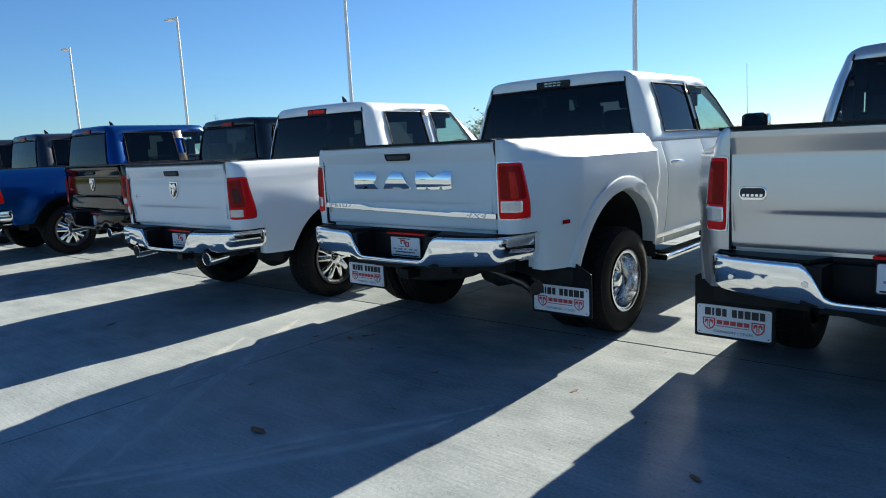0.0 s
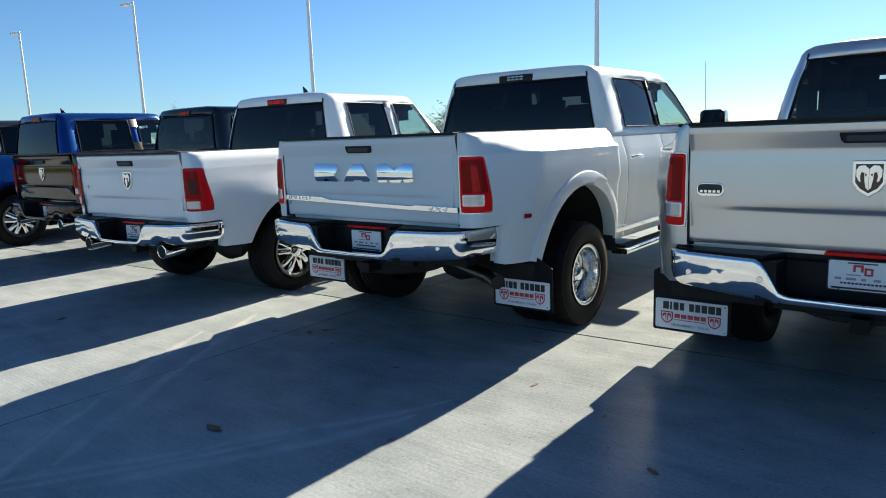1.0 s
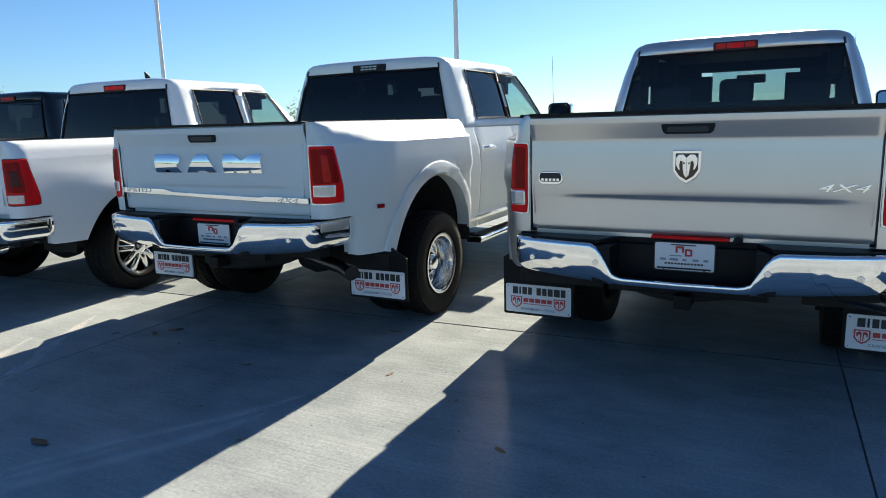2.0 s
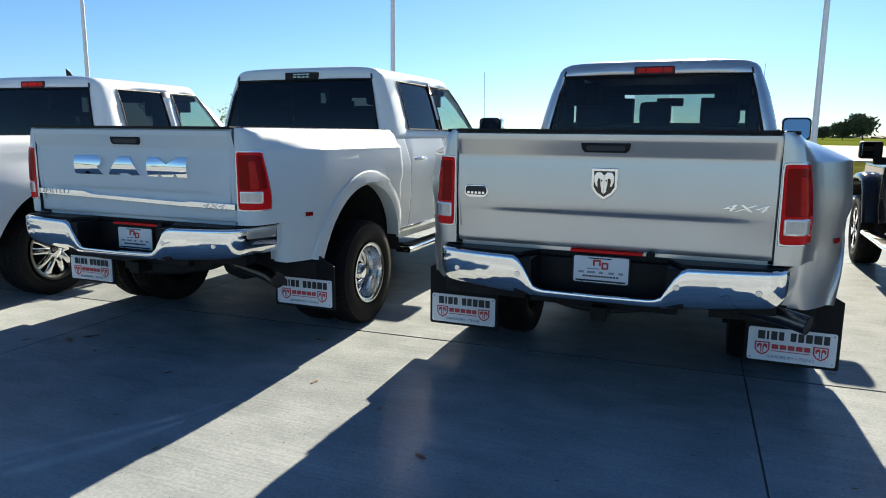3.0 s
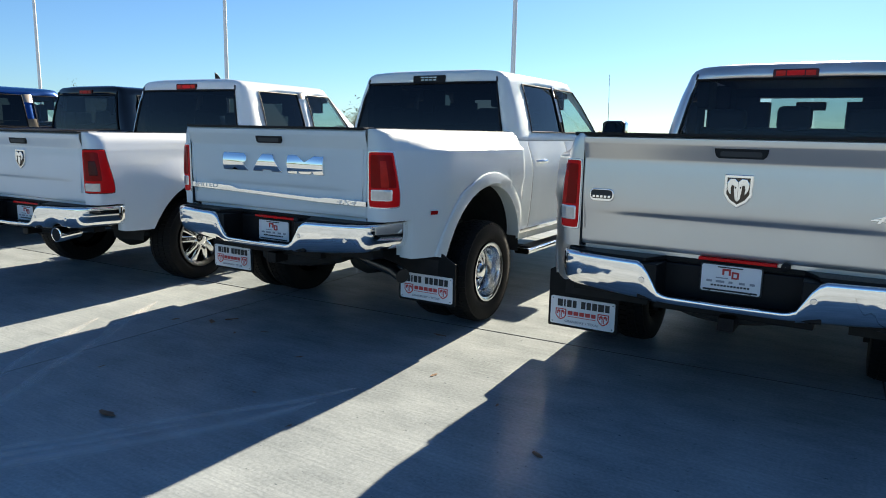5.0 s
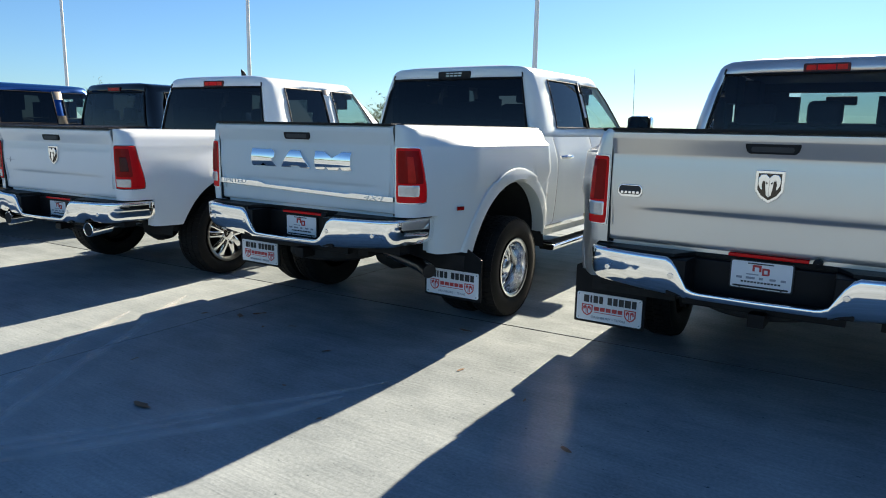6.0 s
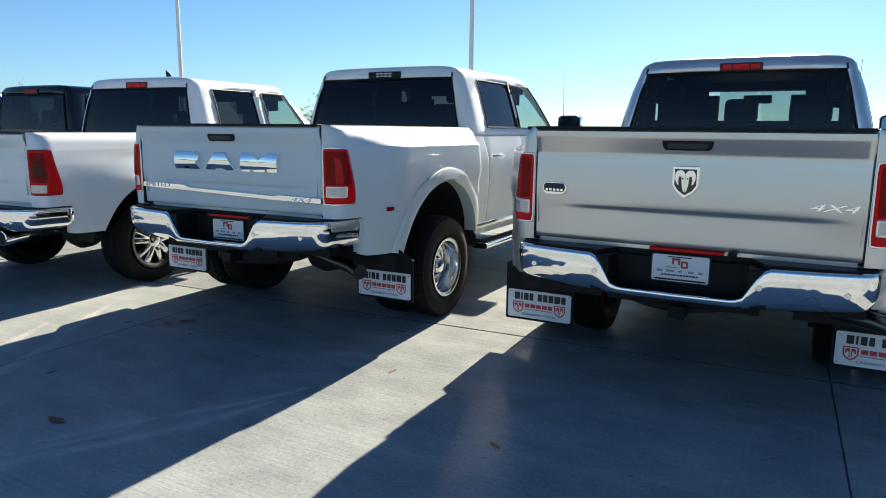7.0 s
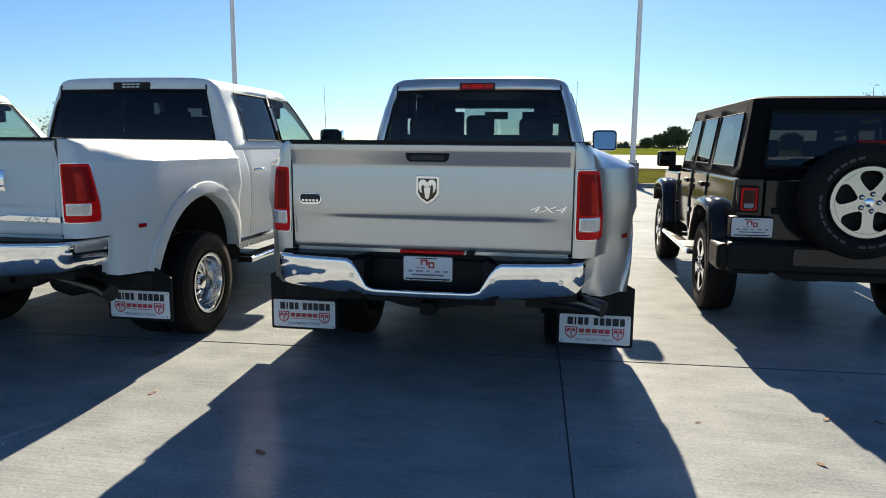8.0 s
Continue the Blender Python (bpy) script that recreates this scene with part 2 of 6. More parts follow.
# ---------------------------------------------------------------- mesh tools
class Form:
    """Vertices and faces gathered into one mesh."""

    def __init__(self):
        self.v, self.f = [], []

    def add(self, verts, faces):
        k = len(self.v)
        self.v += [tuple(p) for p in verts]
        self.f += [tuple(i + k for i in f) for f in faces]
        return self

    def grid(self, rows, close=False, flip=False, skip=None):
        r, c = len(rows), len(rows[0])
        faces = []
        for i in range(r - 1):
            for j in range(c if close else c - 1):
                if skip and skip(i, j):
                    continue
                q = (i * c + j, i * c + (j + 1) % c, (i + 1) * c + (j + 1) % c, (i + 1) * c + j)
                faces.append(q[::-1] if flip else q)
        return self.add([p for row in rows for p in row], faces)

    def box(self, x0, x1, y0, y1, z0, z1):
        v = [(x, y, z) for x in (x0, x1) for y in (y0, y1) for z in (z0, z1)]
        return self.add(v, [(0, 1, 3, 2), (4, 6, 7, 5), (0, 4, 5, 1), (2, 3, 7, 6), (0, 2, 6, 4), (1, 5, 7, 3)])

    def prism(self, poly, a, b, axis="y"):
        """A flat outline pushed from a to b along an axis. poly: (x, z) for y, (y, z) for x, (x, y) for z."""
        def p(u, w, d):
            return {"y": (u, d, w), "x": (d, u, w), "z": (u, w, d)}[axis]
        n = len(poly)
        v = [p(u, w, a) for u, w in poly] + [p(u, w, b) for u, w in poly]
        f = [tuple(range(n))[::-1], tuple(range(n, 2 * n))] + [(i, (i + 1) % n, n + (i + 1) % n, n + i) for i in range(n)]
        return self.add(v, f)

    def lathe(self, profile, seg=40, centre=(0, 0, 0)):
        """A turned form about the x axis. profile: (x, radius)."""
        cx, cy, cz = centre
        rows = [[(cx + x, cy + r * math.cos(2 * math.pi * k / seg), cz + r * math.sin(2 * math.pi * k / seg)) for k in range(seg)] for x, r in profile]
        return self.grid(rows, close=True)

    def tube(self, pts, r, seg=12, caps=True):
        rows = []
        pts = [Vector(p) for p in pts]
        rs = r if isinstance(r, (list, tuple)) else [r] * len(pts)
        for i, p in enumerate(pts):
            d = (pts[min(i + 1, len(pts) - 1)] - pts[max(i - 1, 0)]).normalized()
            a = d.orthogonal().normalized() if abs(d.z) > 0.95 else d.cross(Vector((0, 0, 1))).normalized()
            b = d.cross(a)
            rows.append([p + rs[i] * (math.cos(t) * a + math.sin(t) * b) for t in [2 * math.pi * k / seg for k in range(seg)]])
        k = len(self.v)
        self.grid(rows, close=True)
        if caps:
            self.f.append(tuple(range(k, k + seg))[::-1])
            self.f.append(tuple(range(len(self.v) - seg, len(self.v))))
        return self

    def mirror(self):
        """Adds the reflection in x."""
        k = len(self.v)
        self.v += [(-x, y, z) for x, y, z in self.v]
        self.f += [tuple(i + k for i in f)[::-1] for f in self.f]
        return self

    def shift(self, m):
        self.v = [tuple(m @ Vector(p)) for p in self.v]
        return self


def part(name, form, material, parent=None, label="", bevel=0.0, solid=0.0, smooth=40, kind="", away_from=None):
    me = bpy.data.meshes.new(name)
    me.from_pydata(form.v, [], form.f)
    bm = bmesh.new()
    bm.from_mesh(me)
    bmesh.ops.remove_doubles(bm, verts=bm.verts, dist=0.0002)
    bmesh.ops.recalc_face_normals(bm, faces=bm.faces)
    if away_from is not None:       # an open sheet: let it face away from that point
        lean = sum(f.normal.dot(f.calc_center_median() - Vector(away_from)) for f in bm.faces)
        if lean < 0:
            bmesh.ops.reverse_faces(bm, faces=bm.faces)
    bm.to_mesh(me)
    bm.free()
    me.materials.append(material)
    ob = new(name, me)
    if smooth:
        me.shade_smooth()
        me.set_sharp_from_angle(angle=radians(smooth))
    if solid:
        s = ob.modifiers.new("thickness", "SOLIDIFY")
        s.thickness, s.offset = solid, -1
    if bevel:
        b = ob.modifiers.new("edges", "BEVEL")
        b.width, b.segments, b.limit_method, b.angle_limit = bevel, 2, "ANGLE", radians(35)
        b.harden_normals = True
    if parent:
        ob.parent = parent
    if label or kind:
        tagged(ob, label=label, kind=kind)
    return ob


def pillow(ob, z0, z1, y0, depth):
    """Bulges the rear face of a flat form between two heights, so that it mirrors sky above and ground below."""
    bm = bmesh.new()
    bm.from_mesh(ob.data)
    for k in range(1, 6):
        bmesh.ops.bisect_plane(bm, geom=bm.verts[:] + bm.edges[:] + bm.faces[:], plane_co=(0, 0, z0 + (z1 - z0) * k / 6), plane_no=(0, 0, 1))
    for v in bm.verts:
        if v.co.y < y0:
            t = 2 * (v.co.z - z0) / (z1 - z0) - 1
            v.co.y += depth * t * t
    bm.to_mesh(ob.data)
    bm.free()
    ob.data.shade_smooth()
    ob.data.set_sharp_from_angle(angle=radians(40))
    return ob


def smooth(a, b, x):
    t = min(max((x - a) / (b - a), 0), 1)
    return t * t * (3 - 2 * t)


def lerp_table(table, x):
    if x <= table[0][0]:
        return table[0][1]
    for (a, p), (b, q) in zip(table, table[1:]):
        if x <= b:
            return p + (q - p) * (x - a) / (b - a)
    return table[-1][1]


def rounded(x0, x1, z0, z1, r, n=5):
    out = []
    for cx, cz, a0 in ((x1 - r, z1 - r, 0), (x0 + r, z1 - r, 90), (x0 + r, z0 + r, 180), (x1 - r, z0 + r, 270)):
        out += [(cx + r * math.cos(radians(a0 + 90 * k / n)), cz + r * math.sin(radians(a0 + 90 * k / n))) for k in range(n + 1)]
    return out


def lettering(name, text, size, material, parent, place, spread=1.0, depth=0.002, turn=0, label="", slant=0.0):
    """A word in the built-in font, turned into a mesh that faces -y."""
    cu = bpy.data.curves.new(name, "FONT")
    cu.body, cu.size, cu.align_x, cu.align_y, cu.extrude = text, size, "CENTER", "CENTER", depth
    cu.resolution_u, cu.shear = 3, slant
    tmp = bpy.data.objects.new(name, cu)
    scene.collection.objects.link(tmp)
    me = bpy.data.meshes.new_from_object(tmp.evaluated_get(bpy.context.evaluated_depsgraph_get()))
    bpy.data.objects.remove(tmp)
    me.transform(Matrix.Translation(place) @ Euler((radians(90), 0, radians(turn))).to_matrix().to_4x4() @ Matrix.Diagonal((spread, 1, 1, 1)))
    me.materials.clear()
    me.materials.append(material)
    ob = new(name, me)
    ob.parent = parent
    if label:
        tagged(ob, label=label)
    return ob


# ---------------------------------------------------------------- pickup trucks
SIDE = [(0.50, 0.955), (0.57, 0.968), (0.75, 0.99), (0.95, 1.005), (1.08, 1.01), (1.22, 1.0), (1.34, 0.985), (1.42, 0.968), (1.465, 0.945), (1.485, 0.915)]
CORNER = [(0.15, 0.0), (0.10, 0.005), (0.06, 0.016), (0.03, 0.036), (0.01, 0.068), (0.0, 0.11)]


def arch_height(y, axle, radius, low, cz=0.47):
    d = radius * radius - (y - axle) ** 2
    return max(low, cz + math.sqrt(d)) if d > 0 else low


def columns(a, b, axle, radius, step=0.07):
    """Stations along y, denser round a wheel arch."""
    ys = [a + (b - a) * k / max(1, round((b - a) / step)) for k in range(max(1, round((b - a) / step)) + 1)]
    ys += [axle - radius * math.cos(math.pi * k / 28) for k in range(29)] + [axle - radius - 0.002, axle + radius + 0.002]
    out = []
    for y in sorted(v for v in ys if a - 1e-6 <= v <= b + 1e-6):
        if not out or y - out[-1] > 0.0015:
            out.append(y)
    return out


def pierced(outer, holes):
    """A flat outline with holes, filled with triangles."""
    bm = bmesh.new()
    edges = []
    for loop in [outer] + holes:
        vs = [bm.verts.new((u, w, 0)) for u, w in loop]
        edges += [bm.edges.new((vs[i], vs[(i + 1) % len(vs)])) for i in range(len(vs))]
    bmesh.ops.triangle_fill(bm, use_beauty=True, use_dissolve=False, edges=edges)
    bm.verts.index_update()
    out = [(v.co.x, v.co.y) for v in bm.verts], [tuple(v.index for v in fc.verts) for fc in bm.faces]
    bm.free()
    return out


def wheel(parent, x, y, r, side, style, width=0.27, name="wheel"):
    """A wheel whose outer face looks along side (1 or -1): tyre with tread lugs, rim, spokes, hub."""
    hub = new(name)
    hub.parent = parent
    hub.matrix_local = Matrix.Translation((x, y, r)) @ Matrix.Diagonal((side, 1, 1, 1))
    rr = style["rim"]
    w = width / 2
    tyre = Form().lathe([(-w * 0.75, rr - 0.004), (-w * 0.98, rr + 0.03), (-w, (r + rr) / 2), (-w * 0.94, r - 0.035), (-w * 0.8, r - 0.012), (-w * 0.4, r - 0.009), (0, r - 0.008),
                         (w * 0.4, r - 0.009), (w * 0.8, r - 0.012), (w * 0.94, r - 0.035), (w, (r + rr) / 2), (w * 0.985, rr + 0.035), (w * 0.95, rr + 0.028), (w * 0.75, rr - 0.004)], 56)
    lugs = 60
    for x0, x1, off in ((-0.92, -0.52, 0), (-0.46, -0.06, 0.5), (0.02, 0.44, 0), (0.52, 0.93, 0.5)):
        for k in range(lugs):
            a = 2 * math.pi * (k + off) / lugs
            b = a + 2 * math.pi * 0.82 / lugs
            rows = []
            for xx in (x0 * w, x1 * w):
                top = r - (0.016 if abs(xx) > 0.85 * w else 0.0)
                rows.append([(xx, q * math.cos(t), q * math.sin(t)) for q, t in ((r - 0.03, a), (top - 0.001, a), (top - 0.001, b), (r - 0.03, b))])
            v = rows[0] + rows[1]
            tyre.add(v, [(0, 1, 2, 3), (7, 6, 5, 4), (0, 4, 5, 1), (1, 5, 6, 2), (2, 6, 7, 3)])
    part("tyre", tyre, RUBBER, hub, "black rubber tyre with blocky tread")
    dish = style["dish"]
    f = w * 0.93 - dish
    rim = Form().lathe([(-w * 0.8, rr - 0.01), (w * 0.9, rr - 0.01), (w * 0.98, rr + 0.006), (w * 0.98, rr - 0.008), (w * 0.9, rr - 0.022), (f + 0.01, rr - 0.035), (f - 0.04, rr - 0.045), (-w * 0.8, rr - 0.05)], 56)
    part("rim", rim, style.get("barrel", style["metal"]), hub)
    drum = Form().lathe([(f - 0.10, 0.001), (f - 0.10, rr - 0.05), (f - 0.14, rr - 0.05)], 32)
    part("brake_drum", drum, UNDER, hub)
    if style["kind"] == "dish":       # deep polished dish with hand holes
        face = Form()
        seg = 48
        rads = [0.075, 0.095, 0.115, 0.135, rr - 0.06, rr - 0.045]
        xs = [f + 0.015, f + 0.012, f - 0.02, f - 0.035, f - 0.03, f + 0.0]
        rows = [[(xv, q * math.cos(2 * math.pi * k / seg), q * math.sin(2 * math.pi * k / seg)) for k in range(seg)] for q, xv in zip(rads, xs)]
        face.grid(rows, close=True, skip=lambda i, j: i == 3 and j % 6 in (0, 1, 2, 3))
        part("wheel_face", face, style["metal"], hub, solid=0.012)
        part("hub_cap", Form().lathe([(f - 0.02, 0.066), (f + 0.05, 0.062), (f + 0.062, 0.05), (f + 0.064, 0.001)], 32), CHROME, hub)
        for k in range(8):
            a = 2 * math.pi * (k + 0.5) / 8
            part("lug_nut", Form().lathe([(f - 0.02, 0.013), (f + 0.02, 0.013), (f + 0.026, 0.008), (f + 0.027, 0.001)], 8, (0, 0.105 * math.cos(a), 0.105 * math.sin(a))), CHROME, hub)
    elif style["kind"] == "holes":    # broad flat spokes between dark pockets
        rim_r = rr - 0.004
        outer = [(rim_r * math.cos(2 * math.pi * k / 72), rim_r * math.sin(2 * math.pi * k / 72)) for k in range(72)]
        pockets = []
        for n in range(5):
            loop = []
            for k in range(28):
                t = 2 * math.pi * k / 28
                q = rr * (0.60 + 0.275 * math.copysign(abs(math.sin(t)) ** 0.6, math.sin(t)))
                half = radians(11.5 + 12 * math.sin(math.pi * min(1.0, (q / rr - 0.30) / 0.85)))
                a = radians(90 + 72 * n) + half * math.copysign(abs(math.cos(t)) ** 0.6, math.cos(t))
                loop.append((q * math.cos(a), q * math.sin(a)))
            pockets.append(loop)
        verts, faces = pierced(outer, pockets)
        face = Form().add([(f + 0.008, u, w) for u, w in verts], faces)
        part("wheel_face", face, style["metal"], hub, "silver five-spoke wheel face with black pockets", solid=0.025, smooth=0)
        part("hub_cap", Form().lathe([(f - 0.02, 0.036), (f + 0.014, 0.034), (f + 0.02, 0.026), (f + 0.021, 0.001)], 24), CHROME, hub)
        for k in range(5):
            a = 2 * math.pi * k / 5
            part("nut_pocket", Form().lathe([(f, 0.019), (f + 0.0095, 0.019), (f + 0.0096, 0.001)], 14, (0, 0.064 * math.cos(a), 0.064 * math.sin(a))), INK, hub)
            part("lug_nut", Form().lathe([(f - 0.02, 0.011), (f + 0.022, 0.011), (f + 0.028, 0.001)], 8, (0, 0.064 * math.cos(a), 0.064 * math.sin(a))), CHROME, hub)
    else:
        n = style["spokes"]
        for k in range(n):
            a0 = 2 * math.pi * k / n + 0.3
            for sgn in ((-1, 1) if style["split"] else (0,)):
                rows = []
                for q, wid, xo in ((0.05, 0.036, 0.012), (0.10, 0.030, 0.018), ((rr + 0.1) / 2, 0.030, 0.006), (rr - 0.03, 0.040 if style["split"] else 0.06, -0.012)):
                    if not style["split"]:
                        wid = lerp_table([(0.05, 0.045), (0.12, 0.034), (rr - 0.03, 0.062)], q)
                    spread = sgn * lerp_table([(0.05, 0.016), (rr - 0.03, 0.062)], q)
                    def at(u, dx):
                        c, s = math.cos(a0), math.sin(a0)
                        return (f + xo + dx, q * c - u * s, q * s + u * c)
                    rows.append([at(spread - wid, -0.035), at(spread - wid, -0.006), at(spread - wid * 0.55, 0.004), at(spread + wid * 0.55, 0.004), at(spread + wid, -0.006), at(spread + wid, -0.035)])
                part("spoke", Form().grid(rows), style["metal"], hub)
        part("hub_cap", Form().lathe([(f - 0.04, 0.07), (f + 0.016, 0.066), (f + 0.026, 0.05), (f + 0.03, 0.001)], 32), style["metal"], hub)
        for k in range(5):
            a = 2 * math.pi * (k + 0.5) / 5 + 0.3
            part("lug_nut", Form().lathe([(f - 0.02, 0.011), (f + 0.022, 0.011), (f + 0.028, 0.001)], 8, (0, 0.062 * math.cos(a), 0.062 * math.sin(a))), CHROME, hub)
    return hub


DUAL_REAR = dict(kind="dish", rim=0.228, dish=0.118, metal=ALLOY)
SPOKED = dict(kind="spoke", rim=0.262, dish=0.02, metal=CHROME, spokes=5, split=True, barrel=STEEL)


def sign_print(parent, cx, y, cz, w, h):
    """The printing on a dealer's mud flap sign: bars for the names, outlined emblems, and the town."""
    kx, kz = w / 0.49, h / 0.22

    def bars(name, spans, z0, z1, mat):
        for a, b in spans:
            part(name, Form().prism([(cx + a * kx, cz + z0 * kz), (cx + b * kx, cz + z0 * kz), (cx + b * kx, cz + z1 * kz), (cx + a * kx, cz + z1 * kz)], y - 0.0035, y - 0.001), mat, parent, smooth=0)

    def flat(name, c, pts, a, b, mat, k=1.0):
        part(name, Form().prism([(cx + (c + k * u) * kx, cz + (k * v - 0.020) * kz) for u, v in pts], y - b, y - a), mat, parent, smooth=0)

    bars("name_bar", ((-0.190, -0.150), (-0.140, -0.128), (-0.116, -0.082), (-0.072, -0.044), (-0.008, 0.024), (0.034, 0.066), (0.076, 0.112), (0.121, 0.164), (0.173, 0.205)), 0.034, 0.090, INK)
    bars("maker_bar", ((-0.108, -0.072), (-0.063, -0.027), (-0.018, 0.018), (0.027, 0.063), (0.072, 0.105)), -0.026, 0.004, REDINK)
    bars("rule", ((-0.11, 0.106),), -0.042, -0.038, REDINK)
    shield = [(-0.042, 0.036), (0.042, 0.036), (0.042, -0.016), (0.026, -0.040), (0.0, -0.054), (-0.026, -0.040), (-0.042, -0.016)]
    for s in (-1, 1):
        c = s * 0.162
        flat("emblem", c, shield, 0.001, 0.003, REDINK)
        flat("emblem_field", c, shield, 0.003, 0.0038, SIGNWHITE, 0.80)
        for q in (-1, 1):
            horn = [(0.003, 0.020), (0.016, 0.026), (0.030, 0.016), (0.028, -0.010), (0.020, -0.004), (0.018, 0.008), (0.010, 0.004), (0.008, -0.034), (0.003, -0.036)]
            flat("emblem_horn", c, [(q * u, v) for u, v in horn], 0.0038, 0.0046, REDINK)
    lettering("town", "GRANBURY \u2022 TEXAS", 0.025 * kx, GREYINK, parent, (cx, y - 0.0022, cz - 0.080 * kz), 1.15, 0.001)


def plate_print(parent, cx, y, cz, k=1.0):
    """The printing on a dealer's paper plate: red monogram shapes and rows of small bars."""
    def bar(name, x0, x1, z0, z1, mat):
        part(name, Form().prism([(cx + x0 * k, cz + z0 * k), (cx + x1 * k, cz + z0 * k), (cx + x1 * k, cz + z1 * k), (cx + x0 * k, cz + z1 * k)], y - 0.0034, y - 0.001), mat, parent, smooth=0)
    for x0, x1, z0, z1 in ((-0.045, -0.034, 0.022, 0.058), (-0.011, 0.0, 0.022, 0.058), (-0.034, -0.011, 0.046, 0.058),
                           (0.004, 0.014, 0.004, 0.044), (0.014, 0.034, 0.034, 0.044), (0.014, 0.034, 0.004, 0.013), (0.032, 0.042, 0.006, 0.042)):
        bar("monogram_bar", x0, x1, z0, z1, REDINK)
    bar("town_bar", -0.075, -0.012, 0.002, 0.0075, GREYINK)
    for a, b in ((-0.125, -0.095), (-0.075, -0.03), (-0.008, 0.012), (0.045, 0.075), (0.1, 0.125)):
        bar("maker_bar", a, b, -0.022, -0.010, GREYINK)
    for j in range(12):
        bar("address_bar", -0.10 + j * 0.017, -0.088 + j * 0.017, -0.043, -0.034, INK)
    bar("lower_band", -0.14, 0.14, -0.069, -0.060, INK)
    bar("heading_bar", -0.07, 0.06, 0.062, 0.068, INK)


def badge(parent, x, z, y):
    """A chrome shield with a dark field and a plain chrome horned form."""
    k = 1.10
    sh = [(-0.062, 0.07), (0.062, 0.07), (0.062, -0.025), (0.04, -0.058), (0.0, -0.084), (-0.04, -0.058), (-0.062, -0.025)]
    def prism(pts, a, b, s=1.0):
        return Form().prism([(x + u * s * k, z + w * s * k) for u, w in pts], y + a, y + b)
    emb = part("emblem", prism(sh, -0.012, 0.003), CHROME, parent, "chrome shield emblem", bevel=0.004)
    part("emblem_field", prism(sh, -0.0145, -0.011, 0.80), BLACKP, emb, smooth=0)
    for s in (-1, 1):
        horn = [(0.0, 0.040), (0.016, 0.056), (0.040, 0.054), (0.052, 0.034), (0.050, 0.004), (0.040, -0.018), (0.030, -0.022), (0.034, 0.004), (0.030, 0.022), (0.020, 0.020), (0.018, -0.010), (0.012, -0.046), (0.0, -0.060)]
        part("emblem_relief", Form().prism([(x + s * u * k * 0.92, z + w * k * 0.94) for u, w in horn], y - 0.022, y - 0.014), CHROME, emb, bevel=0.003)
        part("emblem_dimple", Form().prism([(x + s * u * k, z + w * k) for u, w in ((0.006, 0.012), (0.015, 0.018), (0.012, 0.004))], y - 0.0232, y - 0.022), INK, emb, smooth=0)


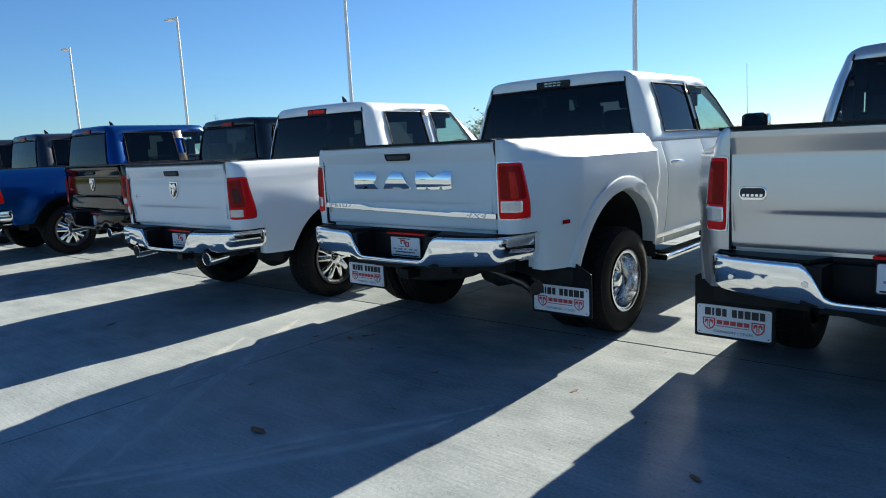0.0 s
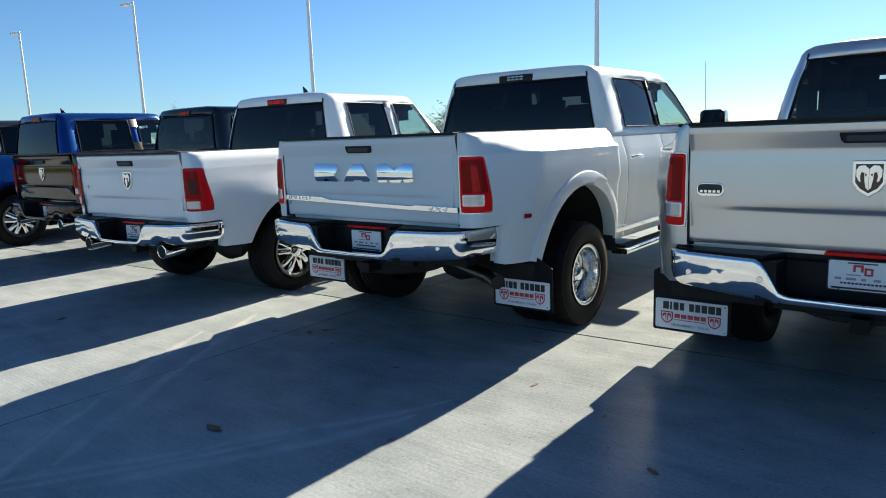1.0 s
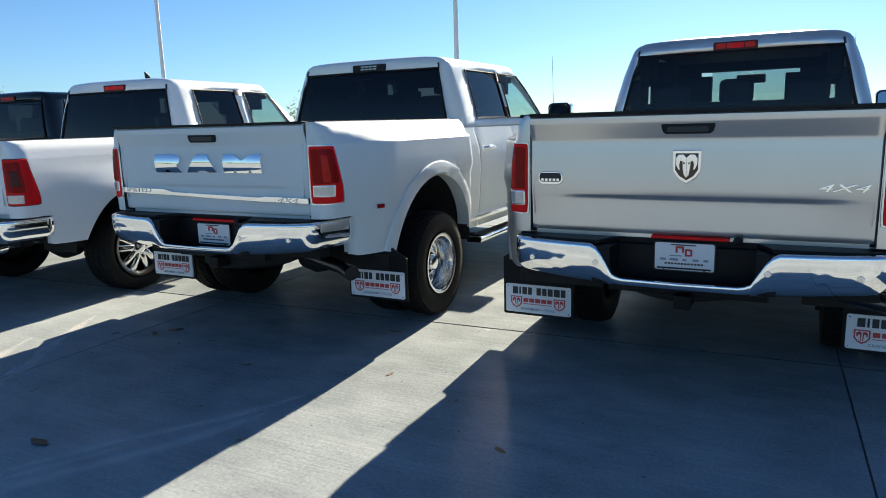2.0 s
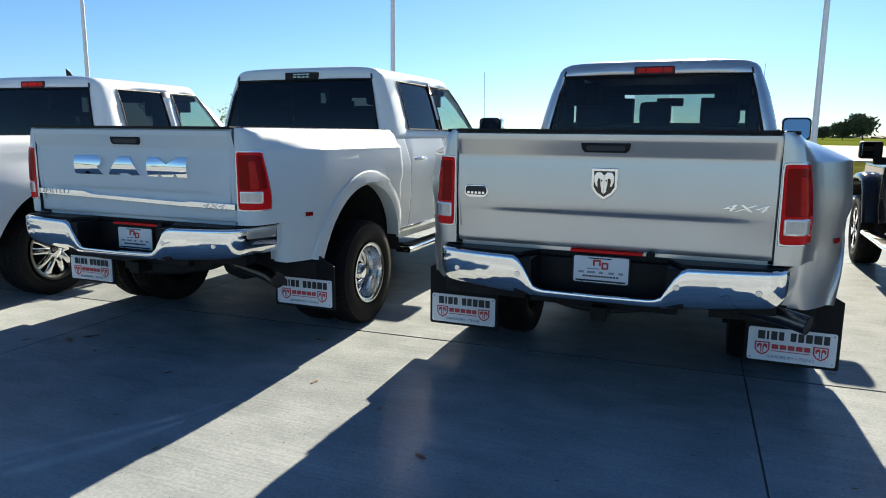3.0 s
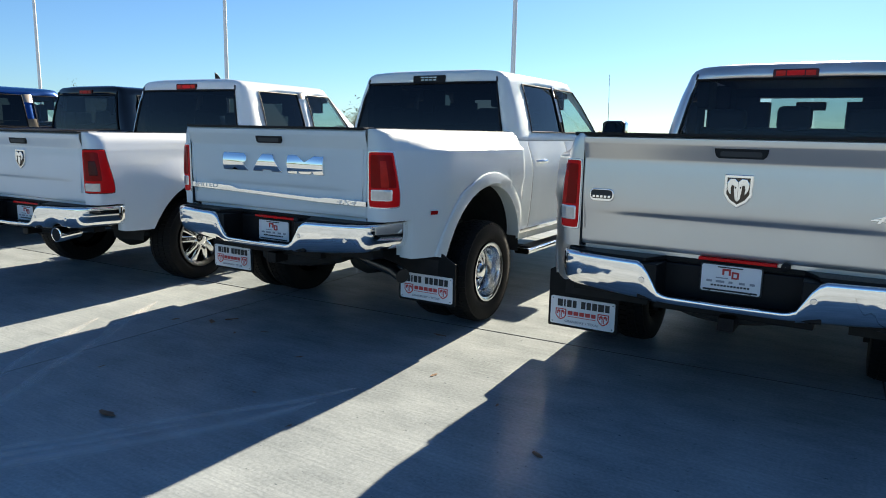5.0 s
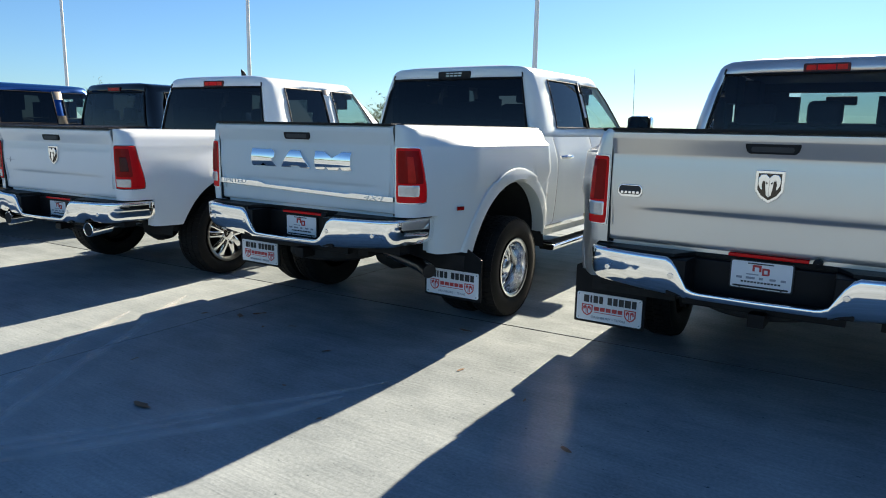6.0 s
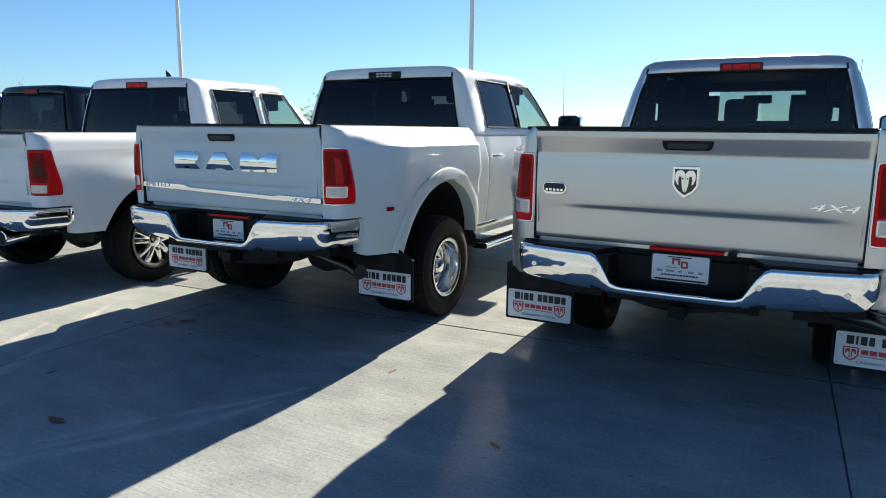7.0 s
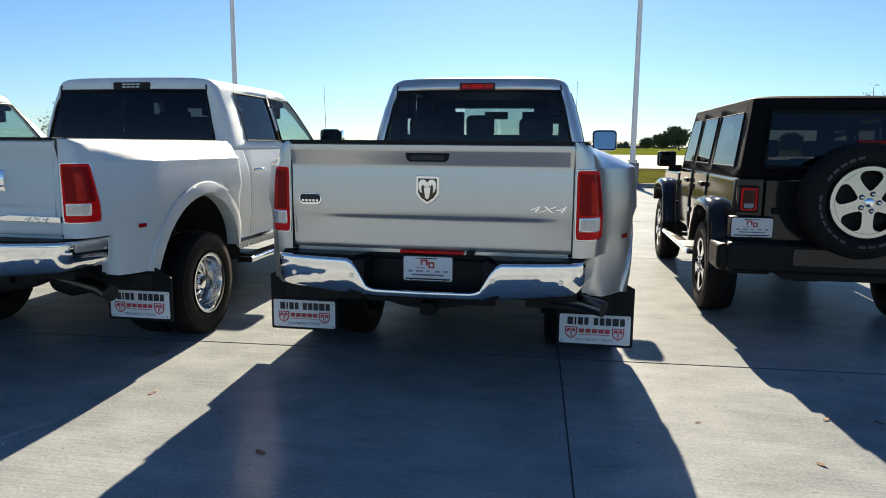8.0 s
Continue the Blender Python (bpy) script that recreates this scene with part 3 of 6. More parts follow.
def pickup(label, paint, heavy=False, group="parked pickup trucks", cab_rear=2.07, mega=False, gate_word=False, brake_dark=False, longhorn=False, chrome_bumper=True, antenna=True, chrome_sill=True, handle_mat=None, word_4x4=False, detail=True, sills=True, sign_scale=1.0, sign_up=0.0, flap_y=0.575, mirror_turn=-2, mirror_tip=-8, mirror_x=1.18, pillar=None, narrow=1.0, sag=0.0, flare=0.172, badge_z=1.245, rear_glass=None, long_door=0.0, cab_up=0.02):
    """A pickup truck: origin on the ground under the middle of its tailgate, nose towards +y."""
    truck = tagged(new("pickup_truck"), label, "pickup truck", group)
    drop = 0.0 if heavy else 0.075
    def Z(z):
        return z - drop * smooth(0.35, 0.8, z) - sag * min(1.0, max(0.0, (1.40 - z) / 0.50)) + cab_up * min(1.1, max(0.0, (z - 1.50) / 0.45))
    AXLE = 1.16 if mega else 1.22 if heavy else 1.09        # rear axle, ahead of the tailgate
    ARCH = 1.16 if heavy else 1.09
    low = 0.61
    R = 0.61 if heavy else 0.575
    bed_end = cab_rear - 0.07
    flare_w = flare if heavy else 0.045

    def bulge(y, z):
        if heavy:
            along = smooth(0.06, 0.60, y) * (1 - smooth(1.74, bed_end + 0.02, y) * 0.85)
            upright = 0.85 * max(0.0, 1.01 - lerp_table(SIDE, max(z, 1.348))) if z > 1.08 else 0.0      # a flat flank under the shelf's edge
            return (flare_w + upright) * along * min(1.0, max(0.0, 1.468 - z) / 0.120)
        d = math.hypot(y - ARCH, z - 0.47)
        return flare_w * (1 - smooth(R + 0.02, R + 0.30, d)) * smooth(0.05, 0.3, y) + 0.02 * smooth(0.2, 0.7, y) * (1 - smooth(1.05, 1.3, z))

    def skin(y, z, inset=0.0, out=0.0):
        wide = lerp_table(SIDE, z) * narrow
        return (wide - inset / 0.15 * (wide - 0.858 * narrow) + bulge(y, z) + out, y, Z(z))

    # ---- bed sides, wrapping round the rear corners
    levels = [1.485, 1.478, 1.47, 1.462, 1.454, 1.445, 1.43, 1.41, 1.39, 1.37, 1.358, 1.348, 1.34, 1.33, 1.32, 1.30, 1.28, 1.26, 1.24, 1.22, 1.20, 1.12, 1.06, 1.0]
    for s in (-1, 1):
        form = Form()
        ys = columns(0.270, bed_end, ARCH, R)
        stations = [(dx, y) for dx, y in CORNER] + [(0.0, y) for y in (0.14, 0.17, 0.20, 0.23, 0.264)] + [(0.0, y) for y in ys]
        rows = []
        for dx, y in stations:
            bot = arch_height(y, ARCH, R, low + 0.02 * smooth(0.4, 0.0, y) if y > 0.265 else 0.885)
            zs = levels + [0.9425, 0.885] + [0.885 + (bot - 0.885) * k / 5 for k in range(1, 6)] if bot <= 0.885 else levels + [bot + (1.0 - bot) * k / 7 for k in range(6, -1, -1)] if bot < 1.0 else [lv for lv in levels[:-3]] + [1.20 + (bot - 1.20) * k / 10 for k in range(1, 11)]
            rows.append([skin(y, z, dx) for z in zs])
        form.grid(rows)
        # closing wall ahead of the bumper's end
        form.grid([[(0.90, 0.274, Z(z)) for z in (0.63, 0.72, 0.81, 0.89)], [(skin(0.27, z)[0], 0.270, Z(z)) for z in (0.63, 0.72, 0.81, 0.89)]])
        # inner lip round the arch and along the sill
        lip = [[r[-1] for r in rows], [(r[-1][0] - 0.09, r[-1][1], r[-1][2] + 0.004) for r in rows]]
        form.grid(lip)
        # top rail and inner wall of the bed
        rail = [[r[0] for r in rows], [(0.84, max(r[0][1], 0.0), r[0][2]) for r in rows], [(0.83, max(r[0][1], 0.0), r[0][2] - 0.02) for r in rows], [(0.81, max(r[0][1], 0.0), Z(0.98)) for r in rows]]
        form.grid(rail)
        if s < 0:
            form.shift(Matrix.Diagonal((-1, 1, 1, 1)))
        part("bed_side", form, paint, truck)
        part("rail_cap", Form().prism(rounded(s * 0.87 - 0.035, s * 0.87 + 0.035, Z(1.472), Z(1.472) + 0.018, 0.006, 2), 0.03, bed_end - 0.01), PLASTIC, truck, "black plastic rail cap")
        if heavy:         # raised band round the arch
            band = Form()
            arc = []
            for k in range(41):
                a = math.pi - 0.20 - (math.pi - 0.40) * k / 40
                ring = []
                for q, o in ((R - 0.005, 0.0), (R - 0.005, 0.018), (R + 0.015, 0.022), (R + 0.05, 0.020), (R + 0.085, 0.016), (R + 0.095, 0.012), (R + 0.10, 0.0)):
                    y, z = ARCH + q * math.cos(a), 0.47 + q * math.sin(a)
                    p = skin(min(y, bed_end), max(z, 0.5), 0, o)
                    ring.append((s * p[0], y, Z(z)))
                arc.append(ring)
            band.grid(arc)
            part("fender_flare", band, paint, truck)
            for yy, zz, nm, mt in ((0.42, 0.925, "marker_lamp", DARKRED), (1.80, 0.93, "marker_lamp", AMBER)):
                p = skin(yy, zz)
                q = skin(yy + 0.06, zz)
                part(nm, Form().grid([[(s * (skin(yy + u, zz + w)[0] + o), yy + u, zz + w) for w, o in ((-0.014, 0.0), (-0.012, 0.008), (0.012, 0.008), (0.014, 0.0))] for u in (-0.03, -0.026, 0.026, 0.03)]), mt, truck, "small red marker lamp" if mt is DARKRED else "small amber marker lamp")
        # dark wheel housing
        house = Form()
        prof = [(ARCH - (R + 0.05) * math.cos(math.pi * k / 24), 0.47 + (R + 0.05) * math.sin(math.pi * k / 24)) for k in range(25)]
        house.grid([[(s * xx, y, Z(z)) for y, z in prof] for xx in (0.55, 0.96 if not heavy else 1.10)])
        house.add([(s * 0.55, ARCH, 0.47)] + [(s * 0.55, y, Z(z)) for y, z in prof], [(0, i, i + 1) for i in range(1, 25)])
        part("wheel_housing", house, UNDER, truck, "black wheel housing")

    # ---- bed floor and front wall
    part("bed_floor", Form().box(-0.83, 0.83, 0.04, bed_end, Z(0.95), Z(0.99)), BEDLINER, truck)
    part("bed_front", Form().box(-0.95, 0.95, bed_end - 0.05, bed_end, Z(0.60), Z(1.47)), paint, truck)

    # ---- tailgate
    gz = [(0.898, 0.035), (0.904, 0.019), (0.912, 0.0148), (0.93, 0.0145), (0.96, 0.014), (1.0, 0.0135), (1.04, 0.013), (1.062, 0.0122), (1.069, 0.0112), (1.077, 0.006), (1.085, 0.0005), (1.090, -0.001), (1.12, -0.003), (1.17, -0.0032), (1.22, -0.003), (1.28, -0.002), (1.325, -0.001),
          (1.345, 0.0), (1.352, -0.0005), (1.360, -0.003), (1.400, -0.0165), (1.430, -0.0265), (1.438, -0.0285), (1.465, -0.028), (1.478, -0.014), (1.482, 0.02)]
    gx = [narrow * k for k in [-0.8545, -0.8485] + [-0.82 + 0.041 * k for k in range(41)] + [0.8485, 0.8545]]
    gate = Form()
    rows = []
    for x in gx:
        edge = 0.005 if abs(x) > 0.85 * narrow else 0
        fade = 1 - smooth(0.50, 0.76, abs(x))
        rows.append([(x, (yy if not (0.93 < z < 1.17) else yy * fade + lerp_table([(0.93, 0.0145), (1.0, 0.0115), (1.055, 0.0065), (1.09, 0.0025), (1.12, -0.0005), (1.17, -0.0032)], z) * (1 - fade)) + edge + 0.004 * (x / 0.85) ** 2, Z(z)) for z, yy in gz])
    gate.grid(rows)
    gate.box(-0.81, 0.81, 0.045, 0.075, Z(0.875), Z(1.47))
    tg = part("tailgate", gate, paint, truck)
    part("tailgate_cap", Form().prism(rounded(-0.853 * narrow, 0.853 * narrow, Z(1.476), Z(1.476) + 0.016, 0.006, 2), -0.030, 0.075), PLASTIC, tg, "black plastic edge cap")
    hz = Z(1.40)
    part("tailgate_handle", Form().prism([(-0.128, hz + 0.022), (0.128, hz + 0.022), (0.126, hz + 0.004), (0.119, hz - 0.016), (0.105, hz - 0.028), (-0.105, hz - 0.028), (-0.119, hz - 0.016), (-0.126, hz + 0.004)], -0.0265, 0.012), PLASTIC, tg, "black recessed handle", bevel=0.003)
    part("handle_paddle", Form().prism(rounded(-0.098, 0.098, hz - 0.018, hz + 0.008, 0.008, 3), -0.0285, -0.020), INK, tg)
    for s in (-1, 1):        # shut lines beside the gate
        part("gate_gap", Form().box(s * 0.857 * narrow - 0.0045, s * 0.857 * narrow + 0.0045, 0.012, 0.06, Z(0.88), Z(1.47)), INK, truck)
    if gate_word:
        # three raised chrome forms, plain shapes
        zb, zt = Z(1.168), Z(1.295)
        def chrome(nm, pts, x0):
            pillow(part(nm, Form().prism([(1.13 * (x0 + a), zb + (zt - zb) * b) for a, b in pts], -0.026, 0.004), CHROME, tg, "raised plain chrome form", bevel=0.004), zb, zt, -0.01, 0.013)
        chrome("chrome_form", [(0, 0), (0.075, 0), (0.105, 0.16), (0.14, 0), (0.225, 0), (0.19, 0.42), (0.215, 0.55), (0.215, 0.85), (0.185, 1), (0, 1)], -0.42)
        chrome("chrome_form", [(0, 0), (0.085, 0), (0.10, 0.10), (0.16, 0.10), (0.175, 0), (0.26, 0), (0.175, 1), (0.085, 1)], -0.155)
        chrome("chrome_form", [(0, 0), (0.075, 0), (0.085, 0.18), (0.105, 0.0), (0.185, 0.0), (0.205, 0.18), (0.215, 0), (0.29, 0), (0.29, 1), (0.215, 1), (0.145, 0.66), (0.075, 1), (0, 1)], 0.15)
        strip = [(-0.85, 1.085), (-0.845, 1.125), (-0.42, 1.118), (-0.34, 1.100), (0.45, 1.080), (0.5, 1.088), (0.85, 1.082), (0.85, 1.046), (0.45, 1.050), (-0.30, 1.072)]
        part("trim_strip", Form().prism([(a, Z(b) - 0.066) for a, b in strip], -0.010, 0.012), CHROME, tg, "bright chrome trim strip", bevel=0.003)
        lettering("trim_word", "LIMITED", 0.045, TRIMINK, tg, (-0.70, -0.0115, Z(1.040)), 1.85, 0.001)
        lettering("drive_word", "4X4", 0.045, TRIMINK, tg, (0.68, -0.0115, Z(0.998)), 2.2, 0.001, slant=0.3)
    else:
        badge(tg, 0.0, badge_z - drop, -0.002)
        if word_4x4:
            lettering("drive_word", "4X4", 0.05, CHROME, tg, (0.68, -0.006, 1.112), 2.4, 0.005, label="chrome drive lettering", slant=0.3)
        if longhorn:
            part("trim_badge", Form().prism(rounded(-0.785, -0.645, Z(1.132), Z(1.197), 0.028, 6), -0.008, 0.006), CHROME, tg, "small oval chrome trim badge", bevel=0.004)
            part("trim_badge_field", Form().prism(rounded(-0.777, -0.653, Z(1.146), Z(1.191), 0.018, 5), -0.0095, -0.007), INK, tg)
            for k in range(5):
                part("trim_badge_bar", Form().prism([(-0.767 + k * 0.022, Z(1.150)), (-0.752 + k * 0.022, Z(1.150)), (-0.751 + k * 0.022, Z(1.163)), (-0.766 + k * 0.022, Z(1.163))], -0.0115, -0.007), CHROME, tg, bevel=0.001)
        else:
            for a, b, c, d in ((-0.75, -0.70, 1.17, 1.176), (-0.735, -0.728, 1.15, 1.196), (-0.80, -0.66, 1.172, 1.175)):
                part("trim_mark", Form().prism([(a, Z(c)), (b, Z(c)), (b, Z(d)), (a, Z(d))], -0.003, 0.004), GREYINK, tg, smooth=0)
    for a, b, c, d in ((-0.79, -0.73, 0.945, 0.955), (-0.775, -0.685, 0.930, 0.939)):
        part("dealer_mark", Form().prism([(a, Z(c)), (b, Z(c)), (b, Z(d)), (a, Z(d))], 0.019, 0.03), INK, tg, smooth=0)

    # ---- tail lamps
    for s in (-1, 1):
        def lamp(z0, z1, d0, d1, out, lean=0.0, base=0.0, ease=0.004):
            """A patch of the rear corner between two stations, proud by out."""
            path = CORNER + [(0.0, 0.16), (0.0, 0.21)]
            length = [0.0]
            for (a, b), (c, d) in zip(path, path[1:]):
                length.append(length[-1] + math.hypot(c - a, d - b))
            def at(q):
                q = min(max(q, 0), length[-1])
                for i in range(len(path) - 1):
                    if q <= length[i + 1]:
                        t = (q - length[i]) / (length[i + 1] - length[i])
                        a, b = path[i], path[i + 1]
                        nx, ny = (b[1] - a[1]), -(a[0] - b[0])
                        k = math.hypot(nx, ny)
                        return a[0] + (b[0] - a[0]) * t, a[1] + (b[1] - a[1]) * t, nx / k, ny / k
            rows = []
            eu, ew = 2 * ease / (d1 - d0), 2 * ease / (z1 - z0)
            us = [-1] + [(1 - eu) * (2 * i / 14 - 1) for i in range(15)] + [1]
            ws = [-1] + [(1 - ew) * (2 * i / 12 - 1) for i in range(13)] + [1]
            for i, u in enumerate(us):
                row = []
                for j, w in enumerate(ws):
                    cut = 0.05 * max(0.0, (abs(w) - 0.7) / 0.3) ** 2.5
                    z = (z0 + z1) / 2 + (z1 - z0) / 2 * w * (1 - 0.03 * max(0.0, (abs(u) - 0.7) / 0.3) ** 2.5)
                    h = (z - z0) / (z1 - z0)
                    top = lean * smooth(0.0, 1.0, h)
                    q = (d0 + d1 - top) / 2 + (d1 - top - d0) / 2 * u * (1 - cut)
                    dx, y, nx, ny = at(q)
                    edge = out if 0 < i < 16 and 0 < j < 14 else base
                    p = skin(y, z, dx)
                    row.append((s * (p[0] + nx * edge), p[1] + ny * edge, p[2]))
                rows.append(row)
            return Form().grid(rows)
        L = new("tail_lamp")
        L.parent = truck
        if heavy:
            part("bezel", lamp(0.972, 1.348, 0.002, 0.246, 0.005, 0.035, -0.002), BEZEL, L, "bright lamp surround")
            part("red_lens", lamp(0.981, 1.339, 0.012, 0.236, 0.009, 0.035, 0.003), REDLENS, L, "red lamp lens")
            part("reversing_lens", lamp(1.030, 1.092, 0.036, 0.162, 0.013, 0.0, 0.006), CLEARLENS, L, "clear reversing lens")
            part("lens_inset", lamp(1.106, 1.322, 0.028, 0.205, 0.0115, 0.022, 0.006), DARKRED, L)
            # A brighter red patch, coloured into the middle of the lens.
            part("lens_centre_patch", lamp(1.110, 1.285, 0.095, 0.150, 0.0128, 0.012, 0.010, 0.004), MIDRED, L)
            part("lens_frame", lamp(1.023, 1.099, 0.029, 0.170, 0.0115, 0.0, 0.008), BEZEL, L)
        else:
            part("bezel", lamp(0.978, 1.352, 0.0, 0.282, 0.004, 0.06, -0.002), INK, L, "black lamp surround")
            part("red_lens", lamp(0.985, 1.345, 0.006, 0.273, 0.009, 0.06, 0.002), REDLENS, L, "red lamp lens")
            part("reversing_lens", lamp(0.998, 1.07, 0.020, 0.15, 0.013, 0.0, 0.006), CLEARLENS, L, "clear reversing lens")
            part("lens_inset", lamp(1.085, 1.325, 0.022, 0.165, 0.0115, 0.01, 0.006), DARKRED, L)
            part("lens_inset", lamp(1.13, 1.255, 0.065, 0.140, 0.013, 0.01, 0.010), DEEPRED, L)

    # ---- rear bumper
    bm = CHROME if chrome_bumper else paint
    def bump_top(x):
        a = abs(x)
        return lerp_table([(0, 0.688), (0.29, 0.692), (0.33, 0.710), (0.40, 0.836), (0.44, 0.864), (1.05, 0.875)], a)
    def bump_low(x):
        notch = 0.0 if heavy else 0.045 * max(0.0, 1 - ((abs(x) - 0.62) / 0.085) ** 2) ** 0.5       # room for the exhaust tips
        return lerp_table([(0, 0.642), (0.35, 0.642), (0.50, 0.652), (0.75, 0.672), (1.1, 0.695)], abs(x)) + notch
    plan = [(narrow * k, q) for k, q in [(0.0, -0.165), (0.15, -0.165), (0.28, -0.164), (0.31, -0.1635), (0.34, -0.163), (0.37, -0.162), (0.40, -0.1613), (0.43, -0.161), (0.46, -0.16), (0.51, -0.158), (0.53, -0.157), (0.55, -0.156), (0.57, -0.1555), (0.60, -0.154), (0.625, -0.1515), (0.65, -0.149), (0.67, -0.148), (0.69, -0.146), (0.71, -0.143), (0.76, -0.136), (0.80, -0.130), (0.84, -0.121), (0.87, -0.110), (0.893, -0.096), (0.910, -0.078), (0.922, -0.057), (0.931, -0.031), (0.938, 0.0), (0.948, 0.043), (0.957, 0.085), (0.967, 0.127), (0.977, 0.169), (0.987, 0.212), (0.998, 0.262)]]
    prof = [(0.0, 0.06), (0.04, 0.036), (0.12, 0.020), (0.22, 0.010), (0.32, 0.0045), (0.42, 0.001), (0.52, -0.001), (0.65, -0.002), (0.80, -0.002), (0.90, -0.0015), (0.94, -0.0005), (0.965, 0.003), (0.985, 0.010), (1.0, 0.025)]
    form = Form()
    rows = []
    around = [(-a, b) for a, b in plan[:0:-1]] + plan
    for k, (x, y) in enumerate(around):
        a, b = bump_low(x), bump_top(x)
        (xa, ya), (xb, yb) = around[max(k - 1, 0)], around[min(k + 1, len(around) - 1)]
        away = Vector((yb - ya, xa - xb, 0)).normalized()
        rows.append([(x - away.x * d, y - away.y * d, Z(a + (b - a) * h)) for h, d in prof])
    form.grid(rows)
    bumper = part("rear_bumper", form, bm, truck, "bright chrome rear bumper" if chrome_bumper else "painted rear bumper", solid=0.006, smooth=50)
    # step pad on top and the black centre that holds the plate
    pad = [(x * 0.99, y + 0.05) for x, y in plan if x > 0.40]
    pad = [(0.34, 0.035), (pad[0][0] - 0.02, -0.06)] + pad        # open over the plate
    outline = [(-a, b) for a, b in pad[::-1]] + pad + [(0.95, 0.19), (-0.95, 0.19)]
    part("step_pad", Form().prism(outline, Z(0.855), Z(0.876), "z"), PLASTIC, bumper, "black plastic step pad", bevel=0.004)
    centre = Form().prism([(-0.46, Z(0.845)), (0.46, Z(0.845)), (0.36, Z(0.655)), (-0.36, Z(0.655))], 0.024, 0.06)
    part("bumper_centre", centre, PLASTIC, bumper, "black plastic centre panel", bevel=0.01)
    part("bumper_backing", Form().box(-0.87, 0.87, 0.05, 0.16, Z(0.62), Z(0.91)), PLASTIC, bumper)
    part("bumper_shelf", Form().box(-0.33, 0.33, -0.155, 0.03, Z(0.650), Z(0.662)), PLASTIC, bumper)
    for s in (-1, 1):
        part("pocket_wall", Form().prism([(s * 0.345, -0.145), (s * 0.44, -0.145), (s * 0.44, 0.05), (s * 0.335, 0.05)], Z(0.655), Z(0.852), "z"), PLASTIC, bumper, bevel=0.006)
    for sx in (-0.775, -0.415, 0.40, 0.775):
        yy = lerp_table(plan, abs(sx))
        part("parking_sensor", Form().lathe([(0, 0.014), (0.004, 0.016), (0.006, 0.014), (0.006, 0.001)], 16).shift(Matrix.Translation((sx, yy + 0.002, Z(0.765))) @ Matrix.Rotation(radians(-90), 4, "Z")), ALLOY if chrome_bumper else PLASTIC, bumper, "round parking sensor")
    # plate
    py, pz = 0.012, 0.745 - drop
    part("plate_frame", Form().prism(rounded(-0.154, 0.154, pz - 0.078, pz + 0.077, 0.012, 3), py - 0.001, py + 0.006), INK, truck, "black plate frame", bevel=0.003)
    plate = part("licence_plate", Form().prism(rounded(-0.146, 0.146, pz - 0.071, pz + 0.071, 0.01, 3), py - 0.004, py + 0.002), SIGNWHITE, truck, "white dealer plate with red monogram and small print bars")
    if detail:
        plate_print(plate, 0, py - 0.004, pz, 0.95)
        for sx in (-0.1, 0.1):
            part("plate_screw", Form().lathe([(0, 0.007), (0.004, 0.005), (0.004, 0.001)], 8).shift(Matrix.Translation((sx, py - 0.003, pz - 0.064)) @ Matrix.Rotation(radians(-90), 4, "Z")), INK, plate)
    part("red_strip", Form().box(-0.165, 0.215, -0.012, 0.03, 0.838 - drop, 0.854 - drop), REDLENS, truck, "thin red reflective strip", bevel=0.003)
    part("rear_camera", Form().lathe([(0, 0.022), (0.03, 0.022), (0.034, 0.016), (0.034, 0.001)], 16).shift(Matrix.Translation((0.255, 0.0, 0.848 - drop)) @ Matrix.Rotation(radians(-90), 4, "Z")), PLASTIC, truck, "small black rear camera")
    # hitch and underbody
    part("tow_hitch", Form().box(-0.042, 0.042, -0.02, 0.35, Z(0.515), Z(0.590)).box(-0.40, 0.40, 0.06, 0.12, Z(0.57), Z(0.63)), PLASTIC, truck, "black square tow hitch", bevel=0.006)
    frame_rails = Form()
    front = AXLE + (4.08 if mega else 3.79 if heavy else 3.57)
    for s in (-1, 1):
        frame_rails.box(s * 0.42 - 0.05, s * 0.42 + 0.05, 0.20, front, 0.54, 0.68)
    frame_rails.box(-0.70, -0.45, 1.9, 3.0, 0.34, 0.62)
    part("chassis", frame_rails, UNDER, truck, "black chassis rails", bevel=0.01)
    axle = Form().lathe([(-0.8, 0.05), (-0.16, 0.055), (-0.12, 0.14), (0, 0.17), (0.12, 0.14), (0.16, 0.055), (0.8, 0.05)], 20, (0, AXLE, 0.41))
    part("rear_axle", axle, UNDER, truck)
    part("spare_wheel", Form().lathe([(-0.11, 0.2), (-0.13, 0.3), (-0.10, 0.37), (0.10, 0.37), (0.13, 0.3), (0.11, 0.2), (0, 0.2)], 28).shift(Matrix.Translation((-0.05, 0.46, 0.60)) @ Matrix.Rotation(radians(90), 4, "Y")), UNDER, truck, "spare wheel slung under the bed")
    # exhaust
    if heavy:
        pipe = part("exhaust_pipe", Form().tube([(0.28, 0.85, 0.60), (0.38, 0.52, 0.60), (0.56, 0.31, 0.578), (0.86, 0.235, 0.542)], [0.032, 0.033, 0.034, 0.036], 16, False).tube([(0.66, 0.286, 0.566), (0.92, 0.225, 0.533), (1.03, 0.165, 0.515)], [0.042, 0.047, 0.050], 20, False), STEEL, truck, "long steel exhaust pipe with flared tip")
        part("exhaust_bore", Form().tube([(1.03, 0.165, 0.515), (1.026, 0.167, 0.516), (0.92, 0.225, 0.533)], [0.050, 0.045, 0.040], 20), UNDER, pipe)
    else:
